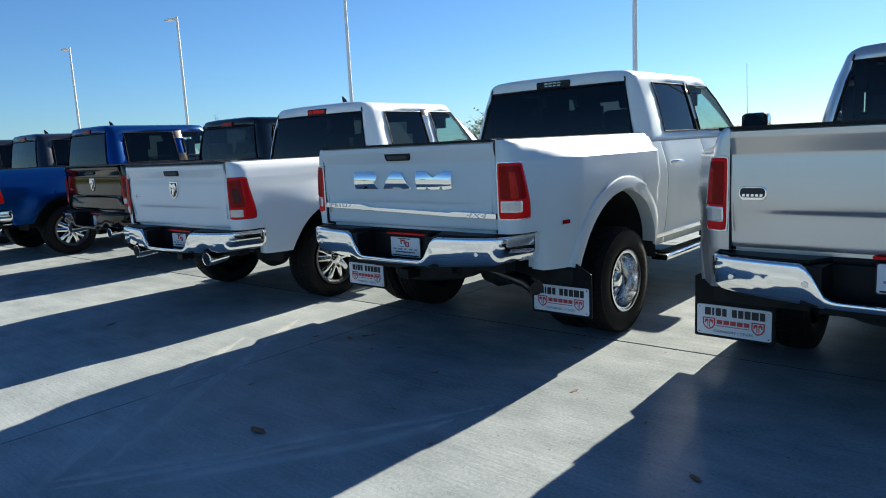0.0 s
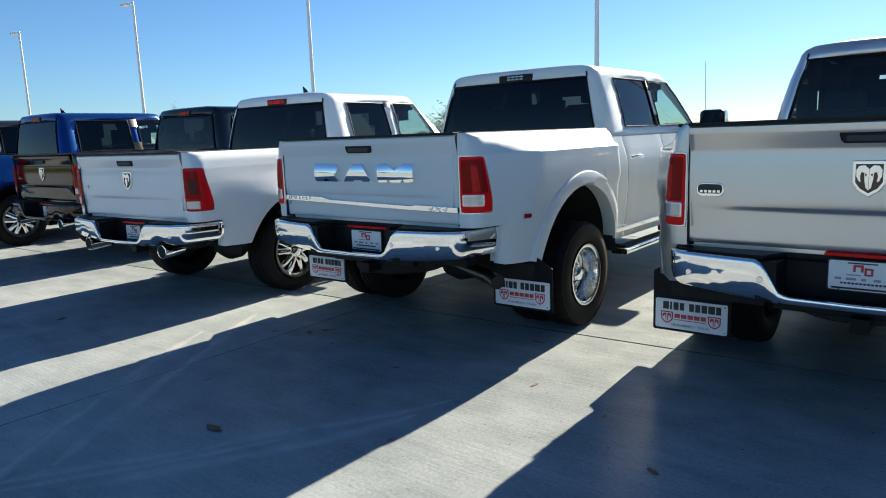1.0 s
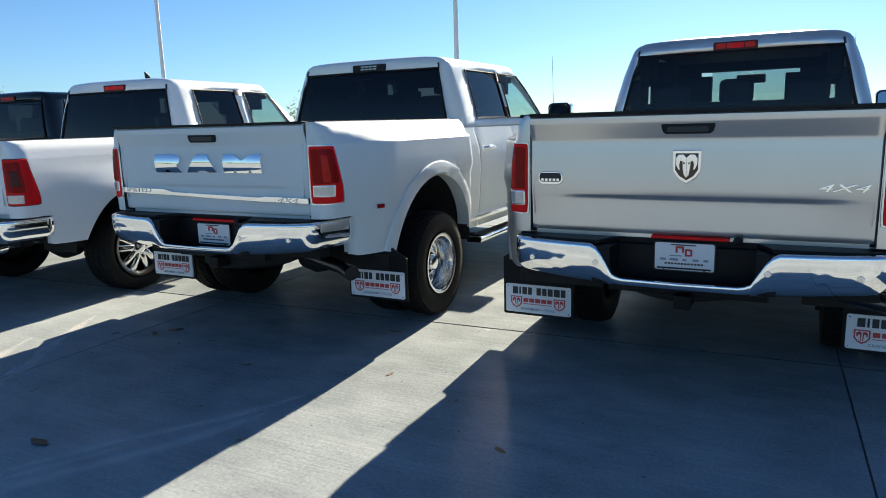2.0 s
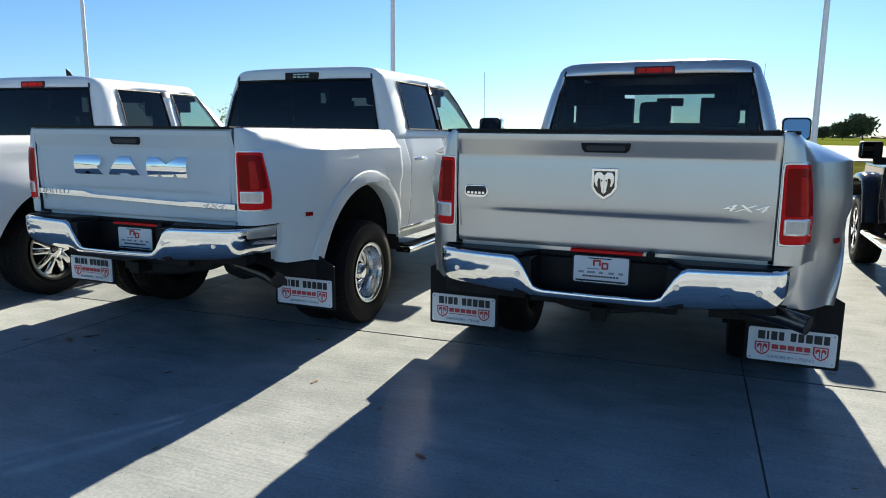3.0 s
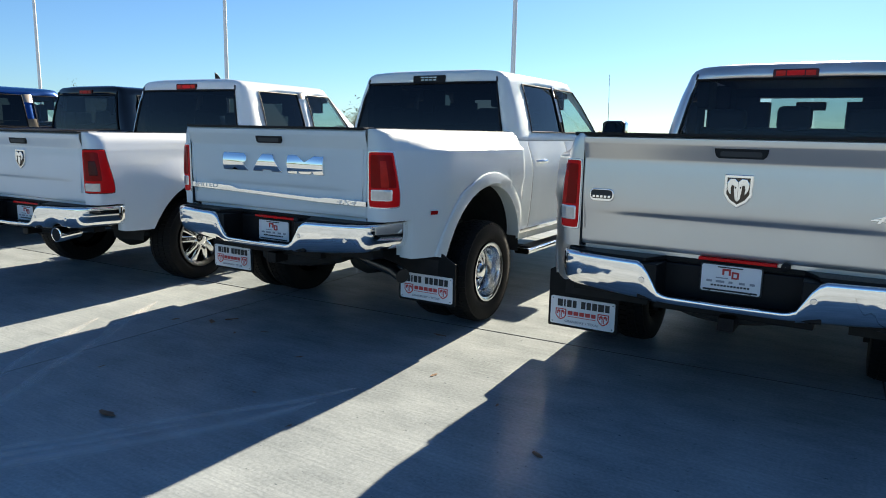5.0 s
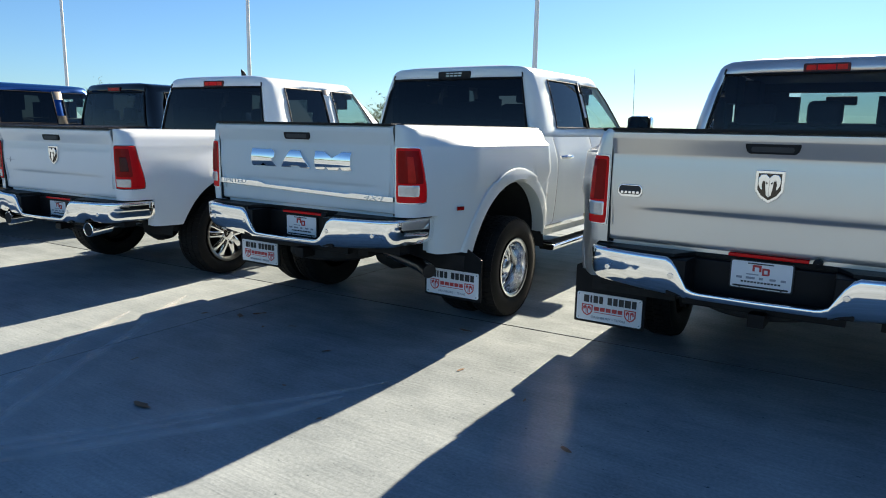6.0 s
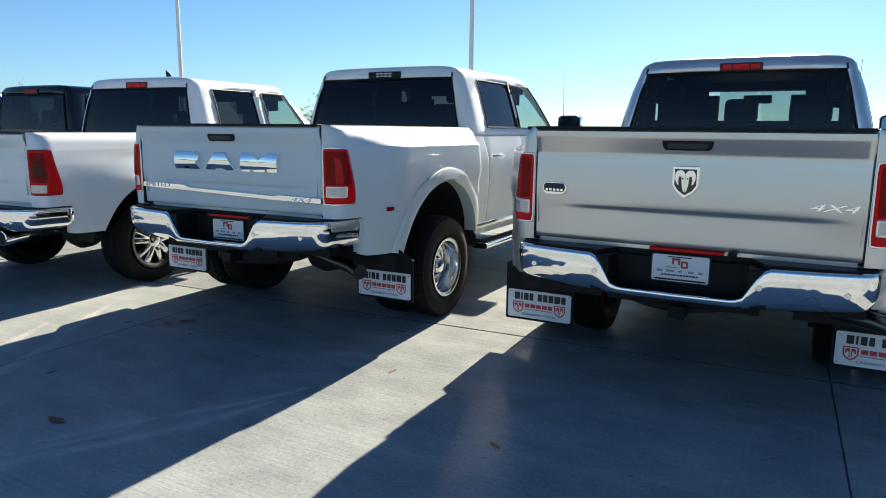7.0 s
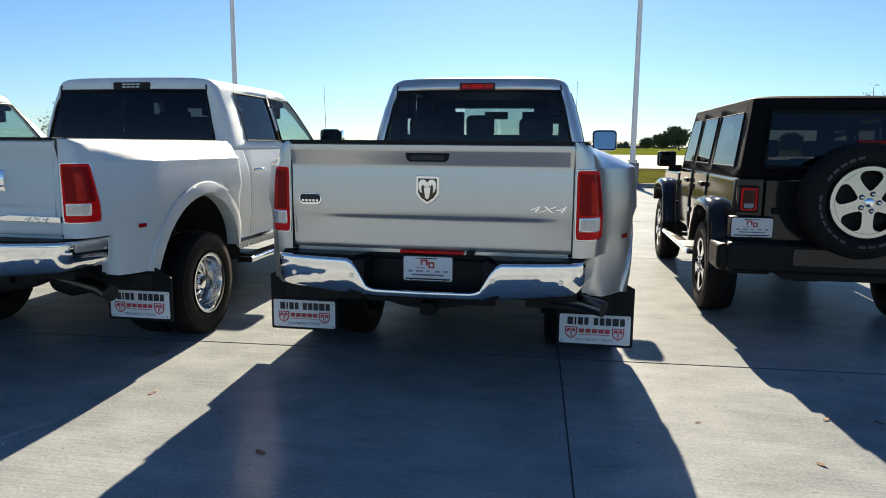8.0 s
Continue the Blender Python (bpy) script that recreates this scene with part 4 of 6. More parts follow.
        for s in (-1, 1):
            pipe = part("exhaust_tip", Form().tube([(s * 0.58, 0.60, 0.575), (s * 0.60, 0.3, 0.57), (s * 0.61, 0.05, 0.565)], 0.03, 14, False).tube([(s * 0.61, 0.08, 0.562), (s * 0.62, -0.10, 0.552), (s * 0.622, -0.125, 0.551), (s * 0.622, -0.1255, 0.551)], [0.056, 0.064, 0.062, 0.054], 24, False), CHROME, truck, "chrome exhaust tip")
            part("exhaust_bore", Form().tube([(s * 0.622, -0.125, 0.551), (s * 0.622, -0.120, 0.551), (s * 0.61, 0.06, 0.562)], [0.0545, 0.0535, 0.05], 24), UNDER, pipe)

    # ---- wheels
    if heavy:
        for s in (-1, 1):
            wheel(truck, s * 1.055, AXLE, 0.40, s, DUAL_REAR, 0.235)
            wheel(truck, s * 0.78, AXLE, 0.40, s, DUAL_REAR, 0.235)
            wheel(truck, s * 0.86, front, 0.40, s, dict(DUAL_REAR, dish=0.0), 0.235)
            hw, hh = 0.227 * sign_scale, 0.097 * sign_scale
            fy, fx, fz = flap_y, s * 1.0, 0.283 + sign_up
            flap = part("mud_flap", Form().prism([(fx + s * u, z) for u, z in ((-hw - 0.018, fz - hh - 0.010), (-hw - 0.010, fz - hh - 0.018), (hw + 0.010, fz - hh - 0.018), (hw + 0.018, fz - hh - 0.010), (hw + 0.018, 0.56), (0.10, 0.64), (0.09, 0.80), (-hw - 0.018, 0.80))], fy, fy + 0.013), FLAP, truck, "black rubber mud flap")
            board = part("flap_sign", Form().prism(rounded(fx - hw, fx + hw, fz - hh, fz + hh, 0.012, 3), fy - 0.007, fy), SIGNWHITE, flap, "white dealer sign with printed bars and emblems")
            sign_print(board, fx, fy - 0.0075, fz, 2 * hw, 2 * hh)
            for u in (-1, 1):
                for w in (-1, 1):
                    part("sign_rivet", Form().lathe([(0, 0.006), (0.003, 0.005), (0.004, 0.001)], 8).shift(Matrix.Translation((fx + u * (hw - 0.015), fy - 0.007, fz + w * (hh - 0.015))) @ Matrix.Rotation(radians(-90), 4, "Z")), ALLOY, board)
    else:
        for s in (-1, 1):
            wheel(truck, s * 0.865, AXLE, 0.402, s, SPOKED, 0.285)
            wheel(truck, s * 0.865, front, 0.402, s, SPOKED, 0.285)

    # ---- cab
    yc = cab_rear
    dr0, bp, df1 = yc + (0.12 if not mega else 0.20), yc + (0.92 if not mega else 1.10) + long_door, yc + (1.98 if not mega else 2.40) + long_door
    nose = front + 0.98
    def cab_side(y, z, out=0.0):
        return (lerp_table(SIDE, z) + 0.012 + out - 0.03 * smooth(1.2, 1.42, z), y, Z(z))
    zl = [0.52, 0.56, 0.62, 0.70, 0.80, 0.92, 1.02, 1.07, 1.12, 1.22, 1.32, 1.38, 1.41]
    for s in (-1, 1):
        def panel(nm, a, b, axle=None, mat=paint):
            ys = columns(a, b, axle, 0.52) if axle else [a + (b - a) * k / 12 for k in range(13)]
            rows = []
            for y in ys:
                bot = arch_height(y, axle, 0.50, 0.52) if axle else 0.52
                zz = [max(z, bot) if z < bot + 0.02 else z for z in zl] if axle else zl
                edge = 0.006 if (y - a < 1e-6 or b - y < 1e-6) else 0
                rows.append([(s * (cab_side(y, z)[0] - edge), y, Z(z)) for z in zz])
            return part(nm, Form().grid(rows), mat, truck)
        panel("cab_corner", yc - 0.06, dr0 - 0.004)
        rd = panel("rear_door", dr0 + 0.004, bp - 0.004)
        fd = panel("front_door", bp + 0.004, df1 - 0.004)
        panel("front_fender", df1 + 0.004, nose - 0.08, front)
        for door, yh in ((rd, dr0 + 0.15), (fd, bp + 0.15)):
            hx = s * (cab_side(yh, 1.21)[0])
            part("door_handle", Form().tube([(hx + s * 0.005, yh - 0.10, Z(1.225)), (hx + s * 0.04, yh - 0.075, Z(1.228)), (hx + s * 0.044, yh + 0.04, Z(1.228)), (hx + s * 0.04, yh + 0.075, Z(1.225)), (hx + s * 0.005, yh + 0.10, Z(1.22))], [0.012, 0.017, 0.018, 0.017, 0.012], 10), handle_mat or CHROME, door, "door handle")
        part("door_shadow_gap", Form().box(s * 0.90, s * 0.93, yc - 0.04, df1 + 0.02, Z(0.56), Z(1.40)), INK, truck)
        part("sill_trim", Form().prism([(s * 0.985, Z(0.585)), (s * 1.012, Z(0.59)), (s * 1.015, Z(0.625)), (s * 0.99, Z(0.635))], yc - 0.05, df1), CHROME if chrome_sill else paint, truck, "bright sill strip" if chrome_sill else "")
        if sills:
            step = Form().prism(rounded(s * 1.03 - 0.075, s * 1.03 + 0.075, 0.40, 0.455, 0.02, 4), yc - 0.02, df1 - 0.05)
            sb = part("side_step", step, CHROME if heavy else PLASTIC, truck, "chrome running board" if heavy else "black running board", bevel=0.004)
            part("step_tread", Form().box(s * 1.03 - 0.055, s * 1.03 + 0.055, yc + 0.05, df1 - 0.12, 0.454, 0.462), PLASTIC, sb)
            for yy in (yc + 0.25, yc + 1.55):
                part("step_bracket", Form().box(*sorted((s * 0.80, s * 1.0)), yy - 0.03, yy + 0.03, 0.40, 0.44).box(*sorted((s * 0.78, s * 0.84)), yy - 0.03, yy + 0.03, 0.40, 0.58), UNDER, sb)

    # greenhouse: rings of the plan from the belt to the roof, window cells left open
    wf = yc + (2.28 if not mega else 2.72) + long_door       # windscreen foot
    wt = yc + (1.50 if not mega else 1.74) + long_door       # windscreen head
    post = 0.035 if pillar else 0.0
    sw0, sw1, sw2, sw3 = dr0 + 0.13, bp - 0.05 - post, bp + 0.045 + post, df1 - 0.16
    ring = [  # belt (x, y), roof edge (x, y)
        ((0.0, yc - 0.095), (0.0, yc - 0.0)), ((0.35, yc - 0.092), (0.32, yc)), ((0.832, yc - 0.075), (0.70, yc + 0.012)), ((0.892, yc - 0.055), (0.748, yc + 0.03)),
        ((0.925, yc - 0.015), (0.768, yc + 0.065)), ((0.937, yc + 0.07), (0.772, yc + 0.13)), ((0.94, sw0), (0.776, sw0 + 0.02)),
        ((0.942, (sw0 + sw1) / 2), (0.778, (sw0 + sw1) / 2)), ((0.942, sw1), (0.778, sw1 - 0.02)), ((0.942, sw2), (0.778, sw2 - 0.02)), ((0.94, (sw2 + sw3) / 2), (0.774, (sw2 + wt - 0.10) / 2)), ((0.93, sw3), (0.765, wt - 0.12)),
        ((0.885, sw3 + 0.16), (0.69, wt - 0.01)), ((0.80, wf - 0.08), (0.64, wt + 0.03)), ((0.40, wf - 0.01), (0.34, wt + 0.06)), ((0.0, wf), (0.0, wt + 0.07))]
    hs = [(1.395, 0.0), (1.44, 0.06), (1.495, 0.163), (1.60, 0.36), (1.78, 0.68), (1.91, 0.925), (1.955, 1.0)]
    def greenhouse(i, t, zz):
        (a, b), (c, d) = ring[i]
        belly = 0.018 * math.sin(math.pi * t)
        return Vector((a + (c - a) * t + (belly if i > 3 else 0), b + (d - b) * t - (belly if i < 4 else -belly if i > 12 else 0), Z(zz)))
    def greenhouse_side(s, t):
        p = greenhouse(2, t, 1.955 - (1.0 - t) * 0.6)
        return (s * (p.x + 0.008), p.y - 0.004, p.z)
    half_rows = [[greenhouse(i, t, zz) for i in range(len(ring))] for zz, t in hs]
    openings = {"rear": (0, 2), "side_rear": (6, 8), "side_front": (9, 11), "screen": (13, 15)}
    def is_open(i, j):
        return any((2 if nm.startswith("side") else 1) <= i < 5 and a <= j < b for nm, (a, b) in openings.items())
    form = Form()
    for s in (-1, 1):
        form.grid([[(s * p.x, p.y, p.z) for p in row] for row in half_rows], skip=is_open)
        crown = [half_rows[-1]]
        for k, (zz, sh) in enumerate(((1.985, 0.965), (2.008, 0.90), (2.030, 0.62), (2.040, 0.0))):
            ym = (yc + wt) / 2
            crown.append([Vector((p.x * sh, ym + (p.y - ym) * (0.55 + 0.45 * sh ** 0.5 if sh > 0 else 0.4), Z(zz) + 0.0)) for p in half_rows[-1]])
        form.grid([[(s * p.x, p.y, p.z) for p in row] for row in crown])
    cab = part("cab_shell", form, paint, truck, solid=0.03, smooth=50)
    # panes
    def pane(nm, a, b, sides, mat, lab):
        for s in sides:
            idx = list(range(a, b + 1))
            rows = []
            for zz, t in (hs[1:6] if len(sides) == 1 else hs[2:6]):
                row = [greenhouse(i, t, zz) for i in idx]
                rows.append([(s * p.x * 0.994, p.y + (0.004 if a == 0 else 0), p.z) for p in row])
            f = Form()
            if len(sides) == 1:
                f.grid([[(-p[0], p[1], p[2]) for p in row[::-1]][:-1] + row for row in rows])
            else:
                f.grid(rows)
            ob = part(nm, f, mat, cab, lab, away_from=(0, (yc + wt) / 2, Z(1.3)))
            ob.visible_shadow = False
    pane("rear_window", 0, 2, (1,), rear_glass or TINTED, "dark tinted rear window")
    pane("rear_side_window", 6, 8, (-1, 1), PRIVACY, "dark tinted side window")
    pane("front_side_window", 9, 11, (-1, 1), CLEAR, "clear side window")
    pane("windscreen", 13, 15, (1,), CLEAR, "clear windscreen")
    # black surrounds of the rear window and the pillar between the doors
    def edge_strip(pts, w=0.022, mat=PLASTIC, nm="window_seal"):
        part(nm, Form().tube(pts, w / 2, 6), mat, cab)
    loop = [greenhouse(i, t, zz) for i, t, zz in ((0, 0.06, 1.44), (1, 0.06, 1.44), (2, 0.06, 1.44))] + [greenhouse(2, t, zz) for zz, t in hs[2:6]] + [greenhouse(i, 0.925, 1.91) for i in (1, 0)]
    full = loop + [Vector((-p.x, p.y, p.z)) for p in loop[::-1]]
    edge_strip(full)
    for s in (-1, 1):
        a, b = greenhouse(8, 0.15, 1.488), greenhouse(8, 0.95, 1.925)
        c, d = greenhouse(9, 0.15, 1.488), greenhouse(9, 0.95, 1.925)
        part("door_pillar", Form().grid([[(s * (p.x + 0.004), p.y, p.z) for p in (a, b)], [(s * (p.x + 0.004), p.y, p.z) for p in (c, d)]]), pillar or BLACKP, cab, "glossy pillar trim, tan reflection in its colour" if pillar else "glossy black pillar trim", solid=0.004)
        for i0, i1 in ((6, 8), (9, 11)):
            edge_strip([(s * (p.x + 0.002), p.y, p.z) for p in [greenhouse(i, 0.163, 1.495) for i in range(i0, i1 + 1)] + [greenhouse(i1, t, zz) for zz, t in hs[3:6]] + [greenhouse(i, 0.925, 1.91) for i in range(i1, i0 - 1, -1)] + [greenhouse(i0, t, zz) for zz, t in hs[4:1:-1]]], 0.014)
    # high brake lamp
    by = yc - 0.012
    lampbox = part("high_brake_lamp", Form().prism(rounded(-(0.178 if brake_dark else 0.155), 0.178 if brake_dark else 0.155, Z(1.915), Z(1.978), 0.012, 3), by - 0.004, by + 0.05), PLASTIC if brake_dark else DEEPRED, truck, "dark brake lamp with clear segments" if brake_dark else "red high brake lamp", bevel=0.004)
    if brake_dark:
        for k in range(4):
            part("lamp_segment", Form().box(-0.085 + k * 0.045, -0.05 + k * 0.045, by - 0.008, by, Z(1.955), Z(1.966)), CLEARLENS, lampbox)
            part("lamp_segment", Form().box(-0.085 + k * 0.045, -0.055 + k * 0.045, by - 0.008, by, Z(1.932), Z(1.944)), CLEARLENS, lampbox)
    else:
        part("lamp_lens", Form().box(-0.06, 0.06, by - 0.008, by, Z(1.93), Z(1.967)), REDLENS, lampbox, bevel=0.003)
        for s in (-1, 1):
            part("lamp_segment", Form().box(*sorted((s * 0.068, s * 0.135)), by - 0.008, by, Z(1.93), Z(1.967)), MIDRED, lampbox, bevel=0.003)
    # lower rear wall of the cab, floor and firewall
    part("cab_wall", Form().box(-0.93, 0.93, yc - 0.075, yc - 0.045, Z(0.56), Z(1.42)), paint, truck)
    part("cab_floor", Form().box(-0.92, 0.92, yc - 0.05, df1, Z(0.56), Z(0.60)), CABIN, truck)
    dash = Form().prism([(df1 - 0.12, Z(0.75)), (df1 - 0.30, Z(1.12)), (df1 - 0.26, Z(1.36)), (wf - 0.12, Z(1.385)), (wf - 0.12, Z(0.75))], -0.86, 0.86, "x")
    part("dashboard", dash, CABIN, truck, "dark dashboard", bevel=0.02)
    # seats
    for sx, sy, half_w, top in ((-0.46, bp + 0.42, 0.28, 1.56), (0.46, bp + 0.42, 0.28, 1.56)):
        seat = new("cab_seat")
        seat.parent = truck
        part("cushion", Form().box(sx - half_w, sx + half_w, sy, sy + 0.5, Z(0.80), Z(0.95)), CABIN, seat, bevel=0.04)
        part("backrest", Form().prism([(sy + 0.06, Z(0.9)), (sy - 0.08, Z(top)), (sy + 0.03, Z(top + 0.02)), (sy + 0.18, Z(0.95))], sx - half_w, sx + half_w, "x"), CABIN, seat, bevel=0.04)
        part("headrest", Form().box(sx - 0.15, sx + 0.15, sy - 0.12, sy + 0.01, Z(1.575), Z(1.80)).tube([(sx - 0.05, sy - 0.04, Z(1.48)), (sx - 0.05, sy - 0.05, Z(1.56))], 0.01, 6).tube([(sx + 0.05, sy - 0.04, Z(1.48)), (sx + 0.05, sy - 0.05, Z(1.56))], 0.01, 6), CABIN, seat, bevel=0.045)
    bench = new("rear_bench")
    bench.parent = truck
    sy = dr0 + 0.18
    part("cushion", Form().box(-0.74, 0.74, sy, sy + 0.5, Z(0.80), Z(0.95)), CABIN, bench, bevel=0.04)
    part("backrest", Form().prism([(sy + 0.08, Z(0.9)), (sy - 0.09, Z(1.555)), (sy + 0.03, Z(1.565)), (sy + 0.20, Z(0.95))], -0.74, 0.74, "x"), CABIN, bench, bevel=0.04)
    for sx, hw, top in ((-0.50, 0.15, 1.70), (0.0, 0.125, 1.725), (0.50, 0.15, 1.70)):
        part("headrest", Form().box(sx - hw, sx + hw, sy - 0.12, sy + 0.0, Z(1.54), Z(top)), CABIN, bench, bevel=0.04)
    # Two unseen boards added to block sky through the windscreen's outer parts.
    part("headliner", Form().box(-0.66, 0.66, yc + 0.06, wt - 0.02, Z(1.925), Z(1.945)).box(-0.70, 0.70, wt - 0.12, wt + 0.02, Z(1.845), Z(1.93)).box(-0.70, -0.42, wt - 0.10, wt - 0.07, Z(1.73), Z(1.90)).box(0.42, 0.70, wt - 0.10, wt - 0.07, Z(1.73), Z(1.90)), CABIN, truck, "dark headliner with added boards blocking the windscreen corners", bevel=0.01)
    for s in (-1, 1):
        part("inner_pillar", Form().box(*sorted((s * 0.70, s * 0.78)), bp - 0.12, bp + 0.16, Z(1.0), Z(1.80)).box(*sorted((s * 0.58, s * 0.72)), bp - 0.12, bp + 0.16, Z(1.68), Z(1.92)), CABIN, truck, bevel=0.02)
        part("corner_trim", Form().box(*sorted((s * 0.70, s * 0.79)), yc + 0.06, sw0 + 0.12, Z(1.40), Z(1.75)).box(*sorted((s * 0.62, s * 0.72)), yc + 0.06, sw0 + 0.12, Z(1.70), Z(1.92)), CABIN, truck, bevel=0.02)
        part("header_seam", Form().tube([greenhouse_side(s, 0.93), greenhouse_side(s, 1.0)], 0.008, 6), INK, cab)
    wheel_ring = [(-0.42 + 0.19 * math.cos(a), df1 - 0.44 + 0.06 * math.sin(a), Z(1.24) + 0.17 * math.sin(a)) for a in [2 * math.pi * k / 24 for k in range(25)]]
    part("steering_wheel", Form().tube(wheel_ring, 0.016, 8), CABIN, truck)
    part("rear_view_mirror", Form().box(-0.13, 0.13, wt + 0.12, wt + 0.15, Z(1.74), Z(1.82)), CABIN, truck, bevel=0.015)
    # bonnet, front, front bumper
    rows = []
    for y, zt, w in ((df1, 1.40, 0.90), (df1 + 0.25, 1.385, 0.92), ((df1 + nose) / 2, 1.36, 0.93), (nose - 0.25, 1.315, 0.92), (nose - 0.10, 1.27, 0.90), (nose - 0.04, 1.18, 0.88)):
        rows.append([(x * w, y, Z(zt) + 0.025 * (1 - (x * 1.6) ** 2 if abs(x) < 0.62 else 0) - (0.05 if abs(x) > 0.98 else 0)) for x in (-1.08, -1.0, -0.85, -0.62, -0.4, -0.2, 0, 0.2, 0.4, 0.62, 0.85, 1.0, 1.08)])
    part("bonnet", Form().grid(rows), paint, truck, solid=0.01)
    part("front_panel", Form().prism(rounded(-0.95, 0.95, Z(0.80), Z(1.25), 0.06, 4), nose - 0.12, nose - 0.03), paint, truck, bevel=0.02)
    part("grille", Form().prism(rounded(-0.55, 0.55, Z(0.88), Z(1.22), 0.05, 4), nose - 0.035, nose - 0.01), PLASTIC, truck, bevel=0.01)
    for s in (-1, 1):
        part("headlamp", Form().prism(rounded(s * 0.74 - 0.16, s * 0.74 + 0.16, Z(0.98), Z(1.20), 0.04, 4), nose - 0.04, nose - 0.012), CLEARLENS, truck, bevel=0.01)
    part("front_bumper", Form().prism(rounded(-1.0, 1.0, Z(0.52), Z(0.80), 0.06, 4), nose - 0.14, nose + 0.05), bm, truck, bevel=0.03)
    part("engine_bay", Form().box(-0.80, 0.80, df1 - 0.1, nose - 0.12, 0.62, Z(1.24)), UNDER, truck)
    # door mirrors
    for s in (-1, 1):
        my = df1 - 0.10
        hx, hw, hh = (mirror_x, 0.135, 0.115) if heavy else (1.10, 0.12, 0.085)
        head = part("door_mirror", Form().prism(rounded(s * hx - hw, s * hx + hw, Z(1.53) - hh, Z(1.53) + hh, 0.05, 5), my - 0.05, my + 0.07), (CHROME if heavy else paint), truck, "chrome-backed door mirror" if heavy else "painted door mirror", bevel=0.025)
        part("mirror_rim", Form().prism(rounded(s * hx - hw + 0.006, s * hx + hw - 0.006, Z(1.53) - hh + 0.006, Z(1.53) + hh - 0.006, 0.045, 5), my - 0.065, my - 0.04), PLASTIC, head)
        part("mirror_glass", Form().prism(rounded(s * hx - hw + 0.02, s * hx + hw - 0.02, Z(1.53) - hh + 0.02, Z(1.53) + hh - 0.02, 0.035, 5), -0.004, 0.0).shift(Matrix.Translation((s * hx, my - 0.083, Z(1.53))) @ Matrix.Rotation(radians(s * mirror_turn), 4, "Z") @ Matrix.Rotation(radians(-4 if s < 0 else mirror_tip), 4, "X") @ Matrix.Translation((0, 0, -Z(1.53))) @ Matrix.Translation((-s * hx, 0, 0))), MIRROR, head, "mirror glass")
        part("mirror_arm", Form().box(*sorted((s * 0.90, s * (hx - hw + 0.03))), my - 0.02, my + 0.04, Z(1.43), Z(1.47)), PLASTIC, head, bevel=0.01)
    if antenna:
        part("roof_antenna", Form().prism([(yc + 0.42, Z(2.03)), (yc + 0.51, Z(2.03)), (yc + 0.46, Z(2.10)), (yc + 0.41, Z(2.135))], -0.012, 0.012, "x"), PLASTIC, truck, "small black roof antenna fin", bevel=0.006)
    if heavy:
        part("whip_antenna", Form().tube([(0.86, df1 + 0.35, Z(1.36)), (0.865, df1 + 0.30, Z(1.8)), (0.87, df1 + 0.25, Z(2.18))], [0.004, 0.003, 0.002], 6), PLASTIC, truck, "thin whip antenna")
    return truck


# ---------------------------------------------------------------- off-road wagon
JEEP_RIM = dict(kind="holes", rim=0.252, dish=0.006, metal=MACHINED, barrel=JEEPTRIM)


